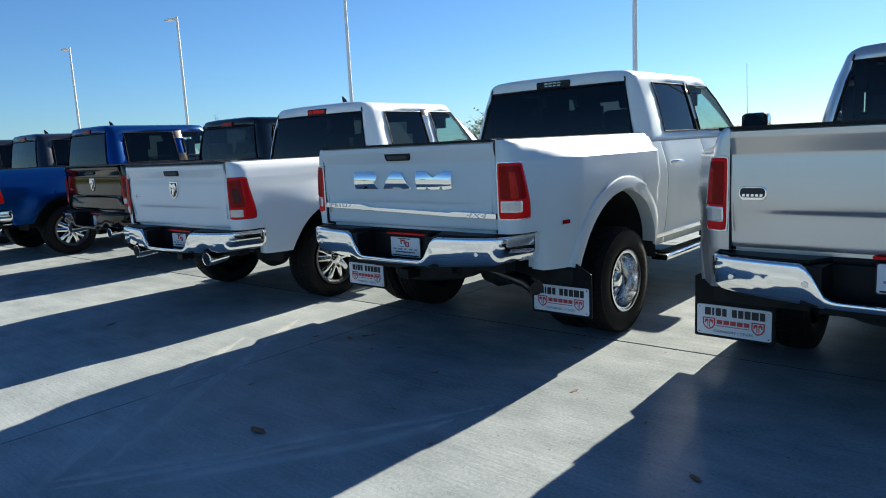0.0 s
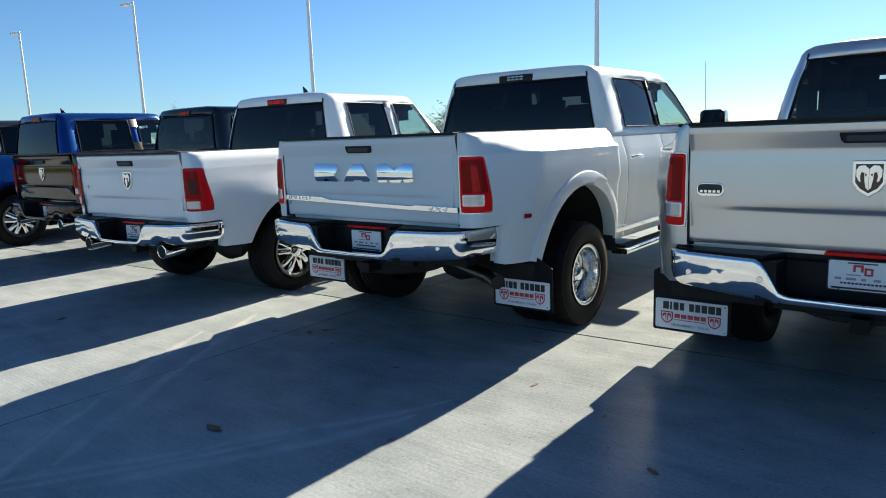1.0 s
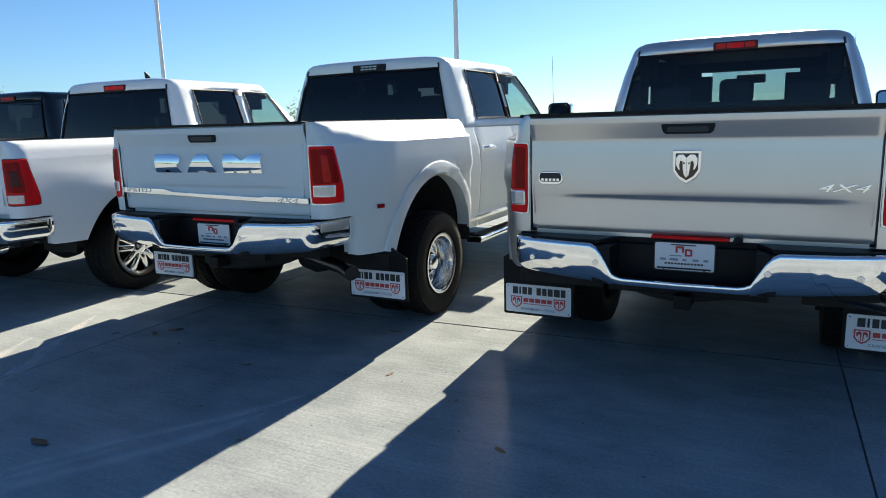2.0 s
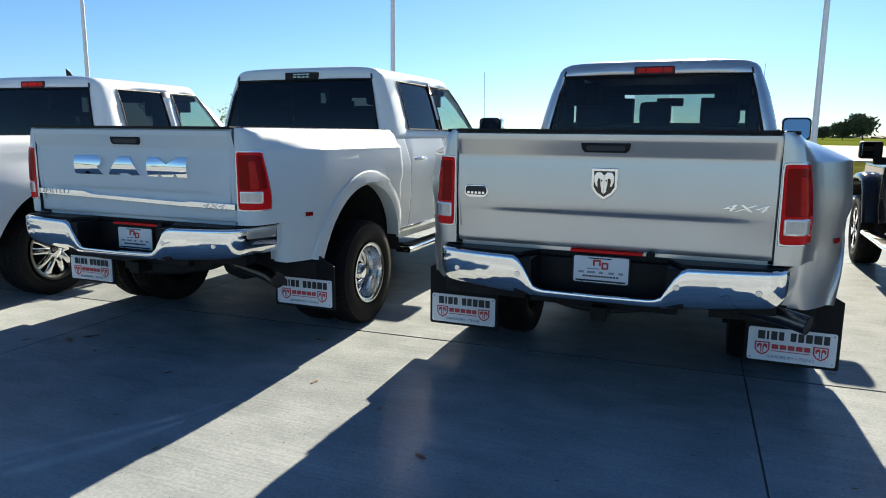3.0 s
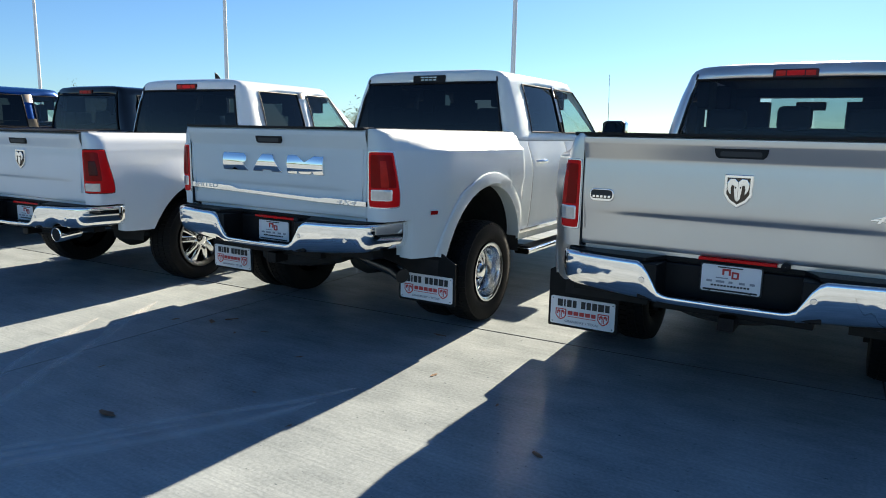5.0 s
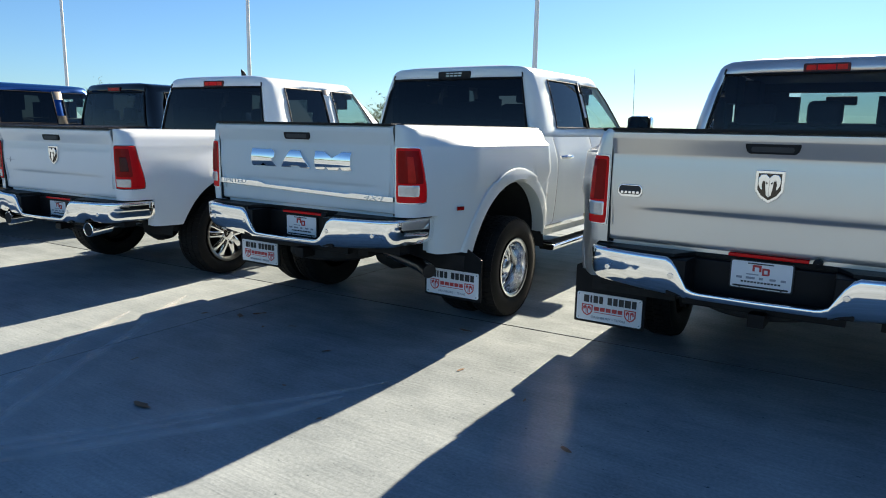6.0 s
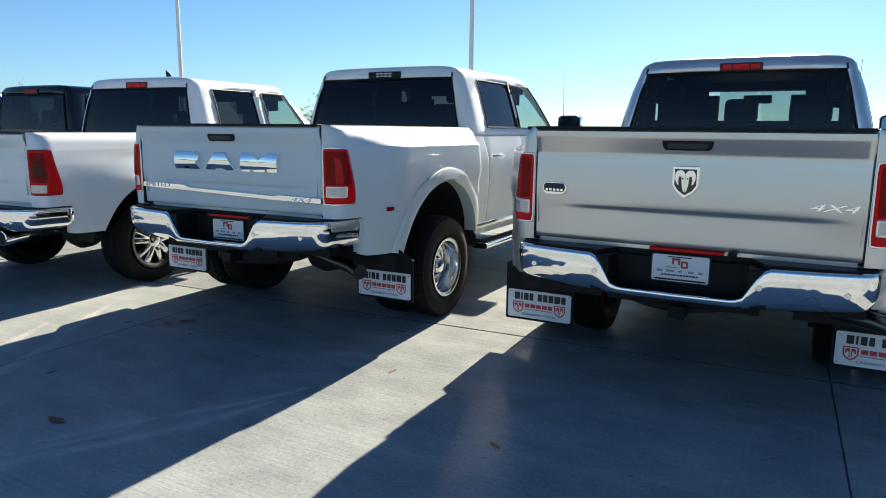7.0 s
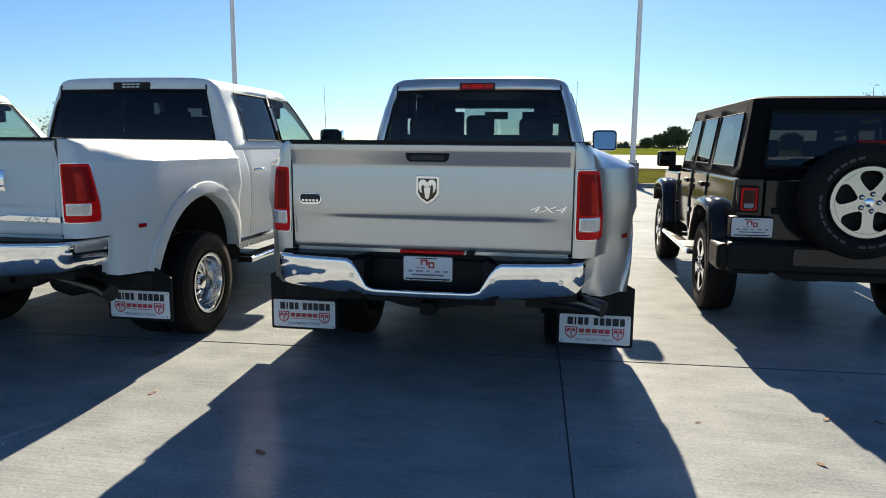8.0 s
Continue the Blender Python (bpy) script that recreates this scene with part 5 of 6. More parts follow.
def off_roader(label):
    """A boxy four-door off-roader: origin on the ground under the middle of its tailgate, nose towards +y."""
    car = tagged(new("off_road_vehicle"), label, "off-road car")
    ax_r, ax_f = 0.74, 3.69
    W = 0.80
    R = 0.50
    # tub side panels with arches
    for s in (-1, 1):
        def panel(nm, a, b, axle=None, z0=0.55, z1=1.225):
            ys = columns(a, b, axle, R) if axle else [a + (b - a) * k / 8 for k in range(9)]
            rows = []
            for y in ys:
                bot = arch_height(y, axle, R, z0, 0.42) if axle else z0
                zs = [bot + (z1 - 0.03 - bot) * k / 9 for k in range(10)] + [z1 - 0.012, z1]
                e = 0.006 if (y - a < 1e-6 or b - y < 1e-6) else 0
                rows.append([(s * (W - e - (0.005 if z > z1 - 0.005 else 0) + 0.02 * smooth(1.21, 0.86, z) - 0.02 * smooth(0.7, 0.5, z)), y, z) for z in zs])
            return part(nm, Form().grid(rows), JEEPP, car, solid=0.02)
        panel("rear_quarter", 0.03, 1.18, ax_r)
        rd = panel("rear_door", 1.19, 2.02)
        fd = panel("front_door", 2.03, 2.93)
        panel("front_wing_side", 2.94, 4.12, ax_f, 0.55, 1.16)
        for door, y0 in ((rd, 1.27), (fd, 2.12)):
            part("door_handle", Form().box(*sorted((s * 0.815, s * 0.85)), y0, y0 + 0.15, 1.09, 1.135), JEEPTRIM, door, "black door handle", bevel=0.012)
        for door, y0 in ((rd, 2.0), (fd, 2.9)):
            for zz in (0.80, 1.05):
                part("door_hinge", Form().box(*sorted((s * 0.81, s * 0.835)), y0 - 0.06, y0 + 0.05, zz - 0.03, zz + 0.03), JEEPP, door, bevel=0.008)
        # wide black flares
        for axle, nm in ((ax_r, "rear_flare"), (ax_f, "front_flare")):
            arc = []
            prof = ([(-0.52, 0.46), (-0.49, 0.68), (-0.43, 0.87), (-0.33, 0.965), (-0.1, 1.0), (0.15, 0.995), (0.34, 0.93), (0.47, 0.77), (0.57, 0.57)] if axle == ax_r else
                    [(-0.60, 0.54), (-0.51, 0.76), (-0.42, 0.92), (-0.30, 1.01), (-0.05, 1.035), (0.2, 1.025), (0.40, 0.98), (0.50, 0.88), (0.52, 0.78)])
            for u, z in prof:
                y = axle + u
                nz = Vector((u, z - 0.45)).normalized()
                arc.append([(s * xx, y + nz.x * o, z + nz.y * o) for xx, o in ((0.79, 0.035), (0.86, 0.035), (0.915, 0.02), (0.94, -0.005), (0.94, -0.05), (0.90, -0.055), (0.80, -0.05))])
            part(nm, Form().grid(arc), JEEPP, car, "wide wheel-arch flare", smooth=60)
            hs = Form()
            pr = [(axle - 0.5 * math.cos(math.pi * k / 20), 0.42 + 0.5 * math.sin(math.pi * k / 20)) for k in range(21)]
            hs.grid([[(s * xx, y, z) for y, z in pr] for xx in (0.45, 0.80)])
            hs.add([(s * 0.45, axle, 0.42)] + [(s * 0.45, y, z) for y, z in pr], [(0, i, i + 1) for i in range(1, 21)])
            part("wheel_housing", hs, UNDER, car)
            wheel(car, s * 0.79, axle, 0.405, s, JEEP_RIM, 0.26)
        step = part("side_step", Form().prism(rounded(s * 0.88 - 0.07, s * 0.88 + 0.07, 0.42, 0.46, 0.015, 3), 1.25, 3.05), ALLOY, car, "silver tubular side step", bevel=0.006)
        for y in (1.5, 2.35):
            part("step_tread", Form().box(s * 0.88 - 0.06, s * 0.88 + 0.06, y, y + 0.45, 0.459, 0.466), JEEPTRIM, step)
        for y in (1.4, 2.9):
            part("step_bracket", Form().box(*sorted((s * 0.6, s * 0.85)), y - 0.03, y + 0.03, 0.40, 0.44), UNDER, step)
        # tail lamp in the corner
        lamp = part("tail_lamp", Form().prism(rounded(s * 0.72 - 0.075, s * 0.72 + 0.075, 0.96, 1.17, 0.015, 3), -0.045, 0.03), JEEPTRIM, car, "square red tail lamp in a dark housing", bevel=0.012)
        part("lamp_ring", Form().prism(rounded(s * 0.72 - 0.062, s * 0.72 + 0.062, 0.975, 1.155, 0.012, 3), -0.051, -0.044), REDLENS, lamp)
        part("lamp_inset", Form().prism(rounded(s * 0.72 - 0.045, s * 0.72 + 0.045, 0.988, 1.138, 0.01, 3), -0.054, -0.05), DEEPRED, lamp)
        part("reversing_lens", Form().prism(rounded(s * 0.72 - 0.034, s * 0.72 + 0.034, 0.995, 1.032, 0.006, 2), -0.0555, -0.05), GREYINK, lamp)
        mirror = part("door_mirror", Form().prism(rounded(s * 0.98 - 0.105, s * 0.98 + 0.105, 1.24, 1.42, 0.03, 4), 2.74, 2.84), JEEPTRIM, car, "black door mirror", bevel=0.02)
        part("mirror_glass", Form().prism(rounded(s * 0.98 - 0.09, s * 0.98 + 0.09, 1.255, 1.405, 0.025, 4), -0.004, 0.003).shift(Matrix.Translation((s * 0.98, 2.739, 0)) @ Matrix.Rotation(radians(-14 * s), 4, "Z") @ Matrix.Translation((-s * 0.98, 0, 0))), MIRROR, mirror)
        part("mirror_arm", Form().box(*sorted((s * 0.80, s * 0.95)), 2.76, 2.82, 1.18, 1.26), JEEPTRIM, mirror, bevel=0.015)
    # rear wall, tailgate
    for a, b in ((-0.80, -0.60), (0.70, 0.80)):
        part("rear_corner_panel", Form().box(a, b, 0.0, 0.04, 0.60, 1.225), JEEPP, car, bevel=0.012)
    tg = part("tailgate", Form().prism(rounded(-0.594, 0.694, 0.62, 1.215, 0.02, 3), -0.015, 0.03), JEEPP, car, "dark painted swing tailgate", bevel=0.008)
    for zz in (0.78, 1.02):
        part("tailgate_hinge", Form().box(0.60, 0.74, -0.05, -0.01, zz - 0.035, zz + 0.035), JEEPP, tg, bevel=0.01)
    part("tailgate_handle", Form().box(-0.54, -0.42, -0.045, -0.01, 0.95, 1.0), JEEPTRIM, tg, bevel=0.012)
    part("trim_mark", Form().prism(rounded(-0.56, -0.45, 0.70, 0.718, 0.004, 2), -0.019, -0.014), GREYINK, tg, smooth=0)
    # hard top: rings from belt to roof, with window openings
    ring = [((0.0, 0.0), (0.0, 0.10)), ((0.62, 0.0), (0.56, 0.10)), ((0.72, 0.01), (0.64, 0.11)), ((0.785, 0.05), (0.69, 0.16)), ((0.795, 0.22), (0.70, 0.30)), ((0.795, 1.10), (0.70, 1.10)),
            ((0.795, 1.27), (0.70, 1.27)), ((0.795, 1.93), (0.70, 1.93)), ((0.795, 2.10), (0.70, 2.08)), ((0.795, 2.78), (0.70, 2.56)), ((0.78, 2.90), (0.69, 2.66)), ((0.70, 2.94), (0.63, 2.70)), ((0.0, 2.98), (0.0, 2.73))]
    hs = [(1.22, 0), (1.315, 0.12), (1.51, 0.45), (1.75, 0.84), (1.82, 0.94), (1.855, 1.0)]
    def at(i, t, z):
        (a, b), (c, d) = ring[i]
        return Vector((a + (c - a) * t, b + (d - b) * t, z))
    rowsz = [[at(i, t, z) for i in range(len(ring))] for z, t in hs]
    opens = ((0, 1), (4, 5), (6, 7), (8, 9), (11, 12))
    form = Form()
    for s in (-1, 1):
        form.grid([[(s * p.x, p.y, p.z) for p in r] for r in rowsz], skip=lambda i, j: 1 <= i < 3 and any(a <= j < b for a, b in opens))
        crown = [rowsz[-1]] + [[Vector((p.x * k, 1.4 + (p.y - 1.4) * (0.6 + 0.4 * k), z)) for p in rowsz[-1]] for k, z in ((0.93, 1.87), (0.7, 1.882), (0.0, 1.888))]
        form.grid([[(s * p.x, p.y, p.z) for p in r] for r in crown])
    top = part("hard_top", form, HARDTOP, car, "black textured hard top", solid=0.025, smooth=35)
    for (a, b), nm, mat in zip(opens, ("rear_window", "quarter_window", "rear_side_window", "front_side_window", "windscreen"), (PRIVACY, PRIVACY, PRIVACY, TINTED, CLEAR)):
        for s in ((1,) if nm in ("rear_window", "windscreen") else (-1, 1)):
            rows = [[at(i, t, z) for i in (a, b)] for z, t in hs[1:4]]
            off = -0.012 if nm == "rear_window" else 0.0
            if nm in ("rear_window", "windscreen"):
                e = 1 if a == 0 else 0
                rows = [[(-r[e].x, r[e].y + off, r[e].z), (0, r[1 - e].y + off, r[0].z), (r[e].x, r[e].y + off, r[e].z)] for r in rows]
            else:
                rows = [[(s * (p.x + 0.004), p.y, p.z) for p in r] for r in rows]
            part(nm, Form().grid(rows), mat, top, "dark tinted window" if mat is not CLEAR else "clear window", away_from=(0, 1.4, 1.2)).visible_shadow = False
    # window seals
    for s in (-1, 1):
        for a, b in opens[1:4]:
            pts = [at(a, 0.12, 1.315), at(b, 0.12, 1.315), at(b, 0.84, 1.75), at(a, 0.84, 1.75), at(a, 0.12, 1.315)]
            part("window_seal", Form().tube([(s * (p.x + 0.004), p.y, p.z) for p in pts], 0.006, 6), JEEPTRIM, top)
    pts = [at(1, 0.12, 1.315), at(1, 0.84, 1.75)]
    part("window_seal", Form().tube([(-pts[0].x, pts[0].y - 0.014, 1.315), (pts[0].x, pts[0].y - 0.014, 1.315), (pts[1].x, pts[1].y - 0.014, 1.75), (-pts[1].x, pts[1].y - 0.014, 1.75), (-pts[0].x, pts[0].y - 0.014, 1.315)], 0.016, 8), JEEPTRIM, top, "black rear window frame")
    part("high_brake_lamp", Form().box(-0.02, 0.20, -0.20, -0.15, 1.485, 1.53).box(0.06, 0.12, -0.17, 0.02, 1.30, 1.49), DARKRED, car, "dark red high brake lamp", bevel=0.01)
    # spare wheel on the tailgate
    part("spare_carrier", Form().box(-0.10, 0.20, -0.16, -0.01, 0.88, 1.25), JEEPTRIM, car, bevel=0.02)
    spare = wheel(car, 0.0, -0.27, 0.425, 1, dict(JEEP_RIM, rim=0.262, dish=0.0), 0.27, "spare_wheel")
    spare.matrix_local = Matrix.Translation((0.0, -0.285, 1.085)) @ Matrix.Rotation(radians(-90), 4, "Z") @ Matrix.Rotation(radians(0), 4, "X")
    # raised marks on the tyre wall
    for k, (a, ln) in enumerate([(100 + 11 * q, 8) for q in range(5)] + [(172 + 11 * q, 8) for q in range(7)] + [(262 + 12 * q, 9) for q in range(4)]):
        rows = [[(0.0 + r * math.cos(radians(a + ln * u / 4)), -0.285 - 0.1395, 1.085 + r * math.sin(radians(a + ln * u / 4))) for u in range(5)] for r in (0.315, 0.335)]
        part("wall_mark", Form().grid(rows), WALLINK, car)
    # bumpers
    bp = part("rear_bumper", Form().prism(rounded(-0.88, 0.88, 0.50, 0.735, 0.04, 4), -0.16, 0.06), JEEPTRIM, car, "black plastic rear bumper", bevel=0.03)
    part("bumper_panel", Form().prism(rounded(-0.40, 0.60, 0.56, 0.70, 0.02, 3), -0.168, -0.15), JEEPP, bp, bevel=0.006)
    for s in (-1, 1):
        part("bumper_end", Form().box(*sorted((s * 0.80, s * 0.945)), -0.13, 0.24, 0.50, 0.72), JEEPTRIM, bp, bevel=0.04)
    px, py, pz = -0.69, -0.075, 0.845
    part("plate_bracket", Form().prism(rounded(px - 0.16, px + 0.16, pz - 0.09, pz + 0.085, 0.012, 3), py + 0.002, 0.03), JEEPTRIM, car, bevel=0.008)
    plate = part("licence_plate", Form().prism(rounded(px - 0.152, px + 0.152, pz - 0.075, pz + 0.075, 0.01, 3), py - 0.004, py + 0.002), SIGNWHITE, car, "white dealer plate with red monogram and small print bars")
    plate_print(plate, px, py - 0.004, pz, 0.95)
    part("chassis", Form().box(-0.45, -0.35, 0.0, 4.0, 0.45, 0.58).box(0.35, 0.45, 0.0, 4.0, 0.45, 0.58).box(-0.4, 0.4, 0.02, 0.5, 0.42, 0.60), UNDER, car, bevel=0.01)
    part("tub_floor", Form().box(-0.76, 0.76, 0.02, 2.95, 0.58, 0.64), CABIN, car)
    for ax in (ax_r, ax_f):
        part("axle", Form().lathe([(-0.75, 0.045), (-0.14, 0.05), (-0.1, 0.12), (0.1, 0.12), (0.14, 0.05), (0.75, 0.045)], 16, (0, ax, 0.405)), UNDER, car)
    # bonnet and front
    part("bonnet", Form().prism([(2.93, 1.22), (4.20, 1.13), (4.22, 0.70), (2.93, 0.70)], -0.66, 0.66, "x"), JEEPP, car, bevel=0.04)
    part("grille", Form().prism(rounded(-0.64, 0.64, 0.66, 1.06, 0.06, 4), 4.20, 4.26), JEEPP, car, bevel=0.015)
    for s in (-1, 1):
        part("headlamp", Form().lathe([(0, 0.09), (0.03, 0.085), (0.035, 0.001)], 24).shift(Matrix.Translation((s * 0.45, 4.255, 0.92)) @ Matrix.Rotation(radians(90), 4, "Z")), CLEARLENS, car)
    part("front_bumper", Form().box(-0.85, 0.85, 4.30, 4.46, 0.52, 0.70), JEEPTRIM, car, bevel=0.03)
    part("dashboard", Form().box(-0.72, 0.72, 2.62, 2.95, 0.95, 1.24), CABIN, car, bevel=0.03)
    for sx, sy in ((-0.38, 2.0), (0.38, 2.0), (-0.35, 1.05), (0.35, 1.05)):
        seat = new("cab_seat")
        seat.parent = car
        part("cushion", Form().box(sx - 0.24, sx + 0.24, sy, sy + 0.45, 0.75, 0.9), CABIN, seat, bevel=0.04)
        part("backrest", Form().box(sx - 0.24, sx + 0.24, sy - 0.06, sy + 0.06, 0.85, 1.36), CABIN, seat, bevel=0.04)
        part("headrest", Form().box(sx - 0.12, sx + 0.12, sy - 0.06, sy + 0.03, 1.38, 1.54), CABIN, seat, bevel=0.03)
    part("roll_bar", Form().tube([(-0.62, 1.05, 1.1), (-0.60, 1.08, 1.66), (0.60, 1.08, 1.66), (0.62, 1.05, 1.1)], 0.035, 8), CABIN, car)
    return car


# ---------------------------------------------------------------- ground
LOT = 2.6                      # degrees by which the slab grid is turned from the row of vehicles
lot = pose(0.79, 4.77, 0, 0, 0, LOT)
SLAB = 4.6


def slab_mesh(w, d):
    """One concrete slab with eased edges and a slightly uneven top."""
    n, bev = 2, 0.003
    rows = []
    xs = [-w / 2, -w / 2 + bev] + [(-w / 2 + bev) + (w - 2 * bev) * k / n for k in range(1, n)] + [w / 2 - bev, w / 2]
    ys = [-d / 2, -d / 2 + bev] + [(-d / 2 + bev) + (d - 2 * bev) * k / n for k in range(1, n)] + [d / 2 - bev, d / 2]
    rows.append([(x, -d / 2, -0.12) for x in xs])
    for y in ys:
        rows.append([(x, y, -0.004 if abs(x) > w / 2 - 1e-4 or abs(y) > d / 2 - 1e-4 else 0.0) for x in xs])
    rows.append([(x, d / 2, -0.12) for x in xs])
    me = bpy.data.meshes.new("slab")
    c = len(xs)
    me.from_pydata([p for r in rows for p in r], [], [(i * c + j, i * c + j + 1, (i + 1) * c + j + 1, (i + 1) * c + j) for i in range(len(rows) - 1) for j in range(c - 1)])
    me.materials.append(CONCRETE)
    me.materials.append(JOINTFILL)
    for i, p in enumerate(me.polygons):       # dirty eased edges
        r, s = divmod(i, c - 1)
        if r in (0, 1, len(rows) - 3, len(rows) - 2) or s in (0, c - 2):
            p.material_index = 1
    return me


ground = part("ground", Form().box(-1500, 1500, -1500, 1500, -0.60, -0.16), GRASS, kind="structure", label="flat dry grass ground reaching the horizon", smooth=0)
bed = Form().box(-75, 70, -40, 20.6, -0.155, -0.006).shift(lot)
pavement = part("pavement", bed, JOINTFILL, kind="structure", label="pale broom-finished concrete car park in jointed slabs", smooth=0)
slab_me = slab_mesh(SLAB - 0.004, SLAB - 0.015)
far_slabs = Form()
for i in range(-16, 15):
    for j in range(-9, 5):
        c = Vector((SLAB * (i + 0.5), SLAB * (j + 0.5), 0))
        if -5 <= i <= 3 and -2 <= j <= 4:
            ob = new("slab", slab_me)
            ob.parent = pavement
            ob.matrix_local = lot @ Matrix.Translation(c)
        else:
            w = SLAB / 2 - 0.0045
            far_slabs.add([lot @ (c + Vector((a * w, b * w, z))) for a, b, z in ((-1, -1, 0), (1, -1, 0), (1, 1, 0), (-1, 1, 0), (-1, -1, -0.1), (1, -1, -0.1), (1, 1, -0.1), (-1, 1, -0.1))], [(0, 1, 2, 3), (0, 4, 5, 1), (1, 5, 6, 2), (2, 6, 7, 3), (3, 7, 4, 0)])
part("far_slabs", far_slabs, CONCRETE, pavement, smooth=0, kind="stuff")
kerb = part("kerb", Form().prism([(20.75, -0.15), (20.75, 0.14), (20.78, 0.16), (20.92, 0.16), (20.94, 0.14), (20.94, -0.15)], -75, 70, "x").shift(lot), CONCRETE_PLAIN, kind="structure", label="low pale concrete kerb at the edge of the lot")
verge = Form()
verge_rows = [[lot @ Vector((x, y, 0.10 + 0.02 * noise.noise(Vector((x * 0.3, y * 0.3, 0))))) for x in range(-80, 81, 4)] for y in (20.95, 24, 28, 32, 36, 38.6)]
part("grass_verge", verge.grid(verge_rows), GRASS, kind="structure", label="dry green grass verge beyond the kerb", smooth=0)
part("road", Form().box(-900, 900, 46.6, 125, -0.17, 0.02).box(-900, 900, 44.2, 46.3, -0.17, 0.14), ROAD, kind="structure", label="wide pale road beyond the verge", smooth=0)
part("field", Form().box(-1400, 1400, 126, 1450, -0.17, -0.04), FIELD, kind="structure", label="flat green field beyond the road", smooth=0)

# ---------------------------------------------------------------- vehicles
silver = pickup("silver heavy-duty pickup truck with dual rear wheels and chrome bumper", SILVER, heavy=True, longhorn=True, word_4x4=True, cab_rear=2.13, antenna=False, narrow=0.972, sag=0.045, flare=0.228, badge_z=1.215, rear_glass=LIGHTTINT, mirror_turn=-2, mirror_tip=-8)
silver.matrix_world = pose(0.012, 3.97, 0)
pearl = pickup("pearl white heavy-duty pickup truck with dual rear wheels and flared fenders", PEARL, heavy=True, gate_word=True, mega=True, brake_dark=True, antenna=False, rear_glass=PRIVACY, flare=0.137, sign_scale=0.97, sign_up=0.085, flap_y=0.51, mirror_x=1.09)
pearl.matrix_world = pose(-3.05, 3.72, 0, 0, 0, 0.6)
white = pickup("white pickup truck with chrome bumper and twin exhaust tips", WHITE, cab_up=0.035, cab_rear=1.87, long_door=0.07, handle_mat=WHITE, pillar=PILLAR, rear_glass=PRIVACY, sills=False)
white.matrix_world = pose(-5.83, 3.42, 0, 0, 0, 3.5)
black = pickup("glossy black pickup truck with painted bumper", BLACKP, cab_up=0.065, cab_rear=2.12, chrome_bumper=False, antenna=False, rear_glass=LIGHTTINT, handle_mat=BLACKP, chrome_sill=False, sills=False)
black.matrix_world = pose(-9.2, 3.98, 0, 0, 0, 1.0)
blue = pickup("deep blue pickup truck with chrome bumper", BLUEP, cab_up=0.11, cab_rear=1.92, long_door=0.35, handle_mat=BLUEP, pillar=PILLAR, chrome_sill=False, sills=False)
blue.matrix_world = pose(-12.35, 3.3, 0, 0, 0, 1.5)
grey = pickup("dark blue-grey pickup truck parked at the end of the row", GREYP, cab_up=0.11, cab_rear=1.95, handle_mat=GREYP, chrome_sill=False, sills=False)
copy_thing(grey, pose(-18.6, 3.1, 0))
grey.matrix_world = pose(-15.5, 3.2, 0)
jeep = off_roader("dark off-road car with black hard top and rear spare wheel")
jeep.matrix_world = pose(2.938, 5.87, 0)


# ---------------------------------------------------------------- lamp posts
def lamp_post():
    post = tagged(new("street_lamp"), "tall white car park lamp post on a concrete footing", "street lamp", "car park lamp posts")
    part("footing", Form().lathe([(-0.2, 0.24), (0.86, 0.24), (0.88, 0.23), (0.88, 0.001)], 28).shift(Matrix.Rotation(radians(-90), 4, "Y")), CONCRETE_PLAIN, post, "round pale concrete footing")
    part("base_plate", Form().box(-0.17, 0.17, -0.17, 0.17, 0.88, 0.91), POLEPAINT, post, bevel=0.005)
    for a in (-1, 1):
        for b in (-1, 1):
            part("anchor_bolt", Form().tube([(a * 0.13, b * 0.13, 0.90), (a * 0.13, b * 0.13, 0.98)], 0.016, 8), STEEL, post)
    part("pole", Form().tube([(0, 0, 0.91), (0, 0, 5), (0, 0, 10.6)], [0.105, 0.092, 0.075], 18), POLEPAINT, post)
    part("arm", Form().box(-0.55, 0.0, -0.03, 0.03, 10.50, 10.56), POLEPAINT, post, bevel=0.006)
    head = part("lamp_head", Form().box(-1.35, -0.45, -0.20, 0.20, 10.48, 10.58), POLEPAINT, post, "flat rectangular lamp head", bevel=0.02)
    part("lens", Form().box(-1.30, -0.60, -0.16, 0.16, 10.472, 10.48), CLEARLENS, head)
    return post


post = lamp_post()
for k in range(5):
    place = pose((3.14, -12.0, -27.65, -43.5, -59.6)[k], 26.3 - 0.85 * k, 0)
    if k == 0:
        post.matrix_world = place
    else:
        copy_thing(post, place)


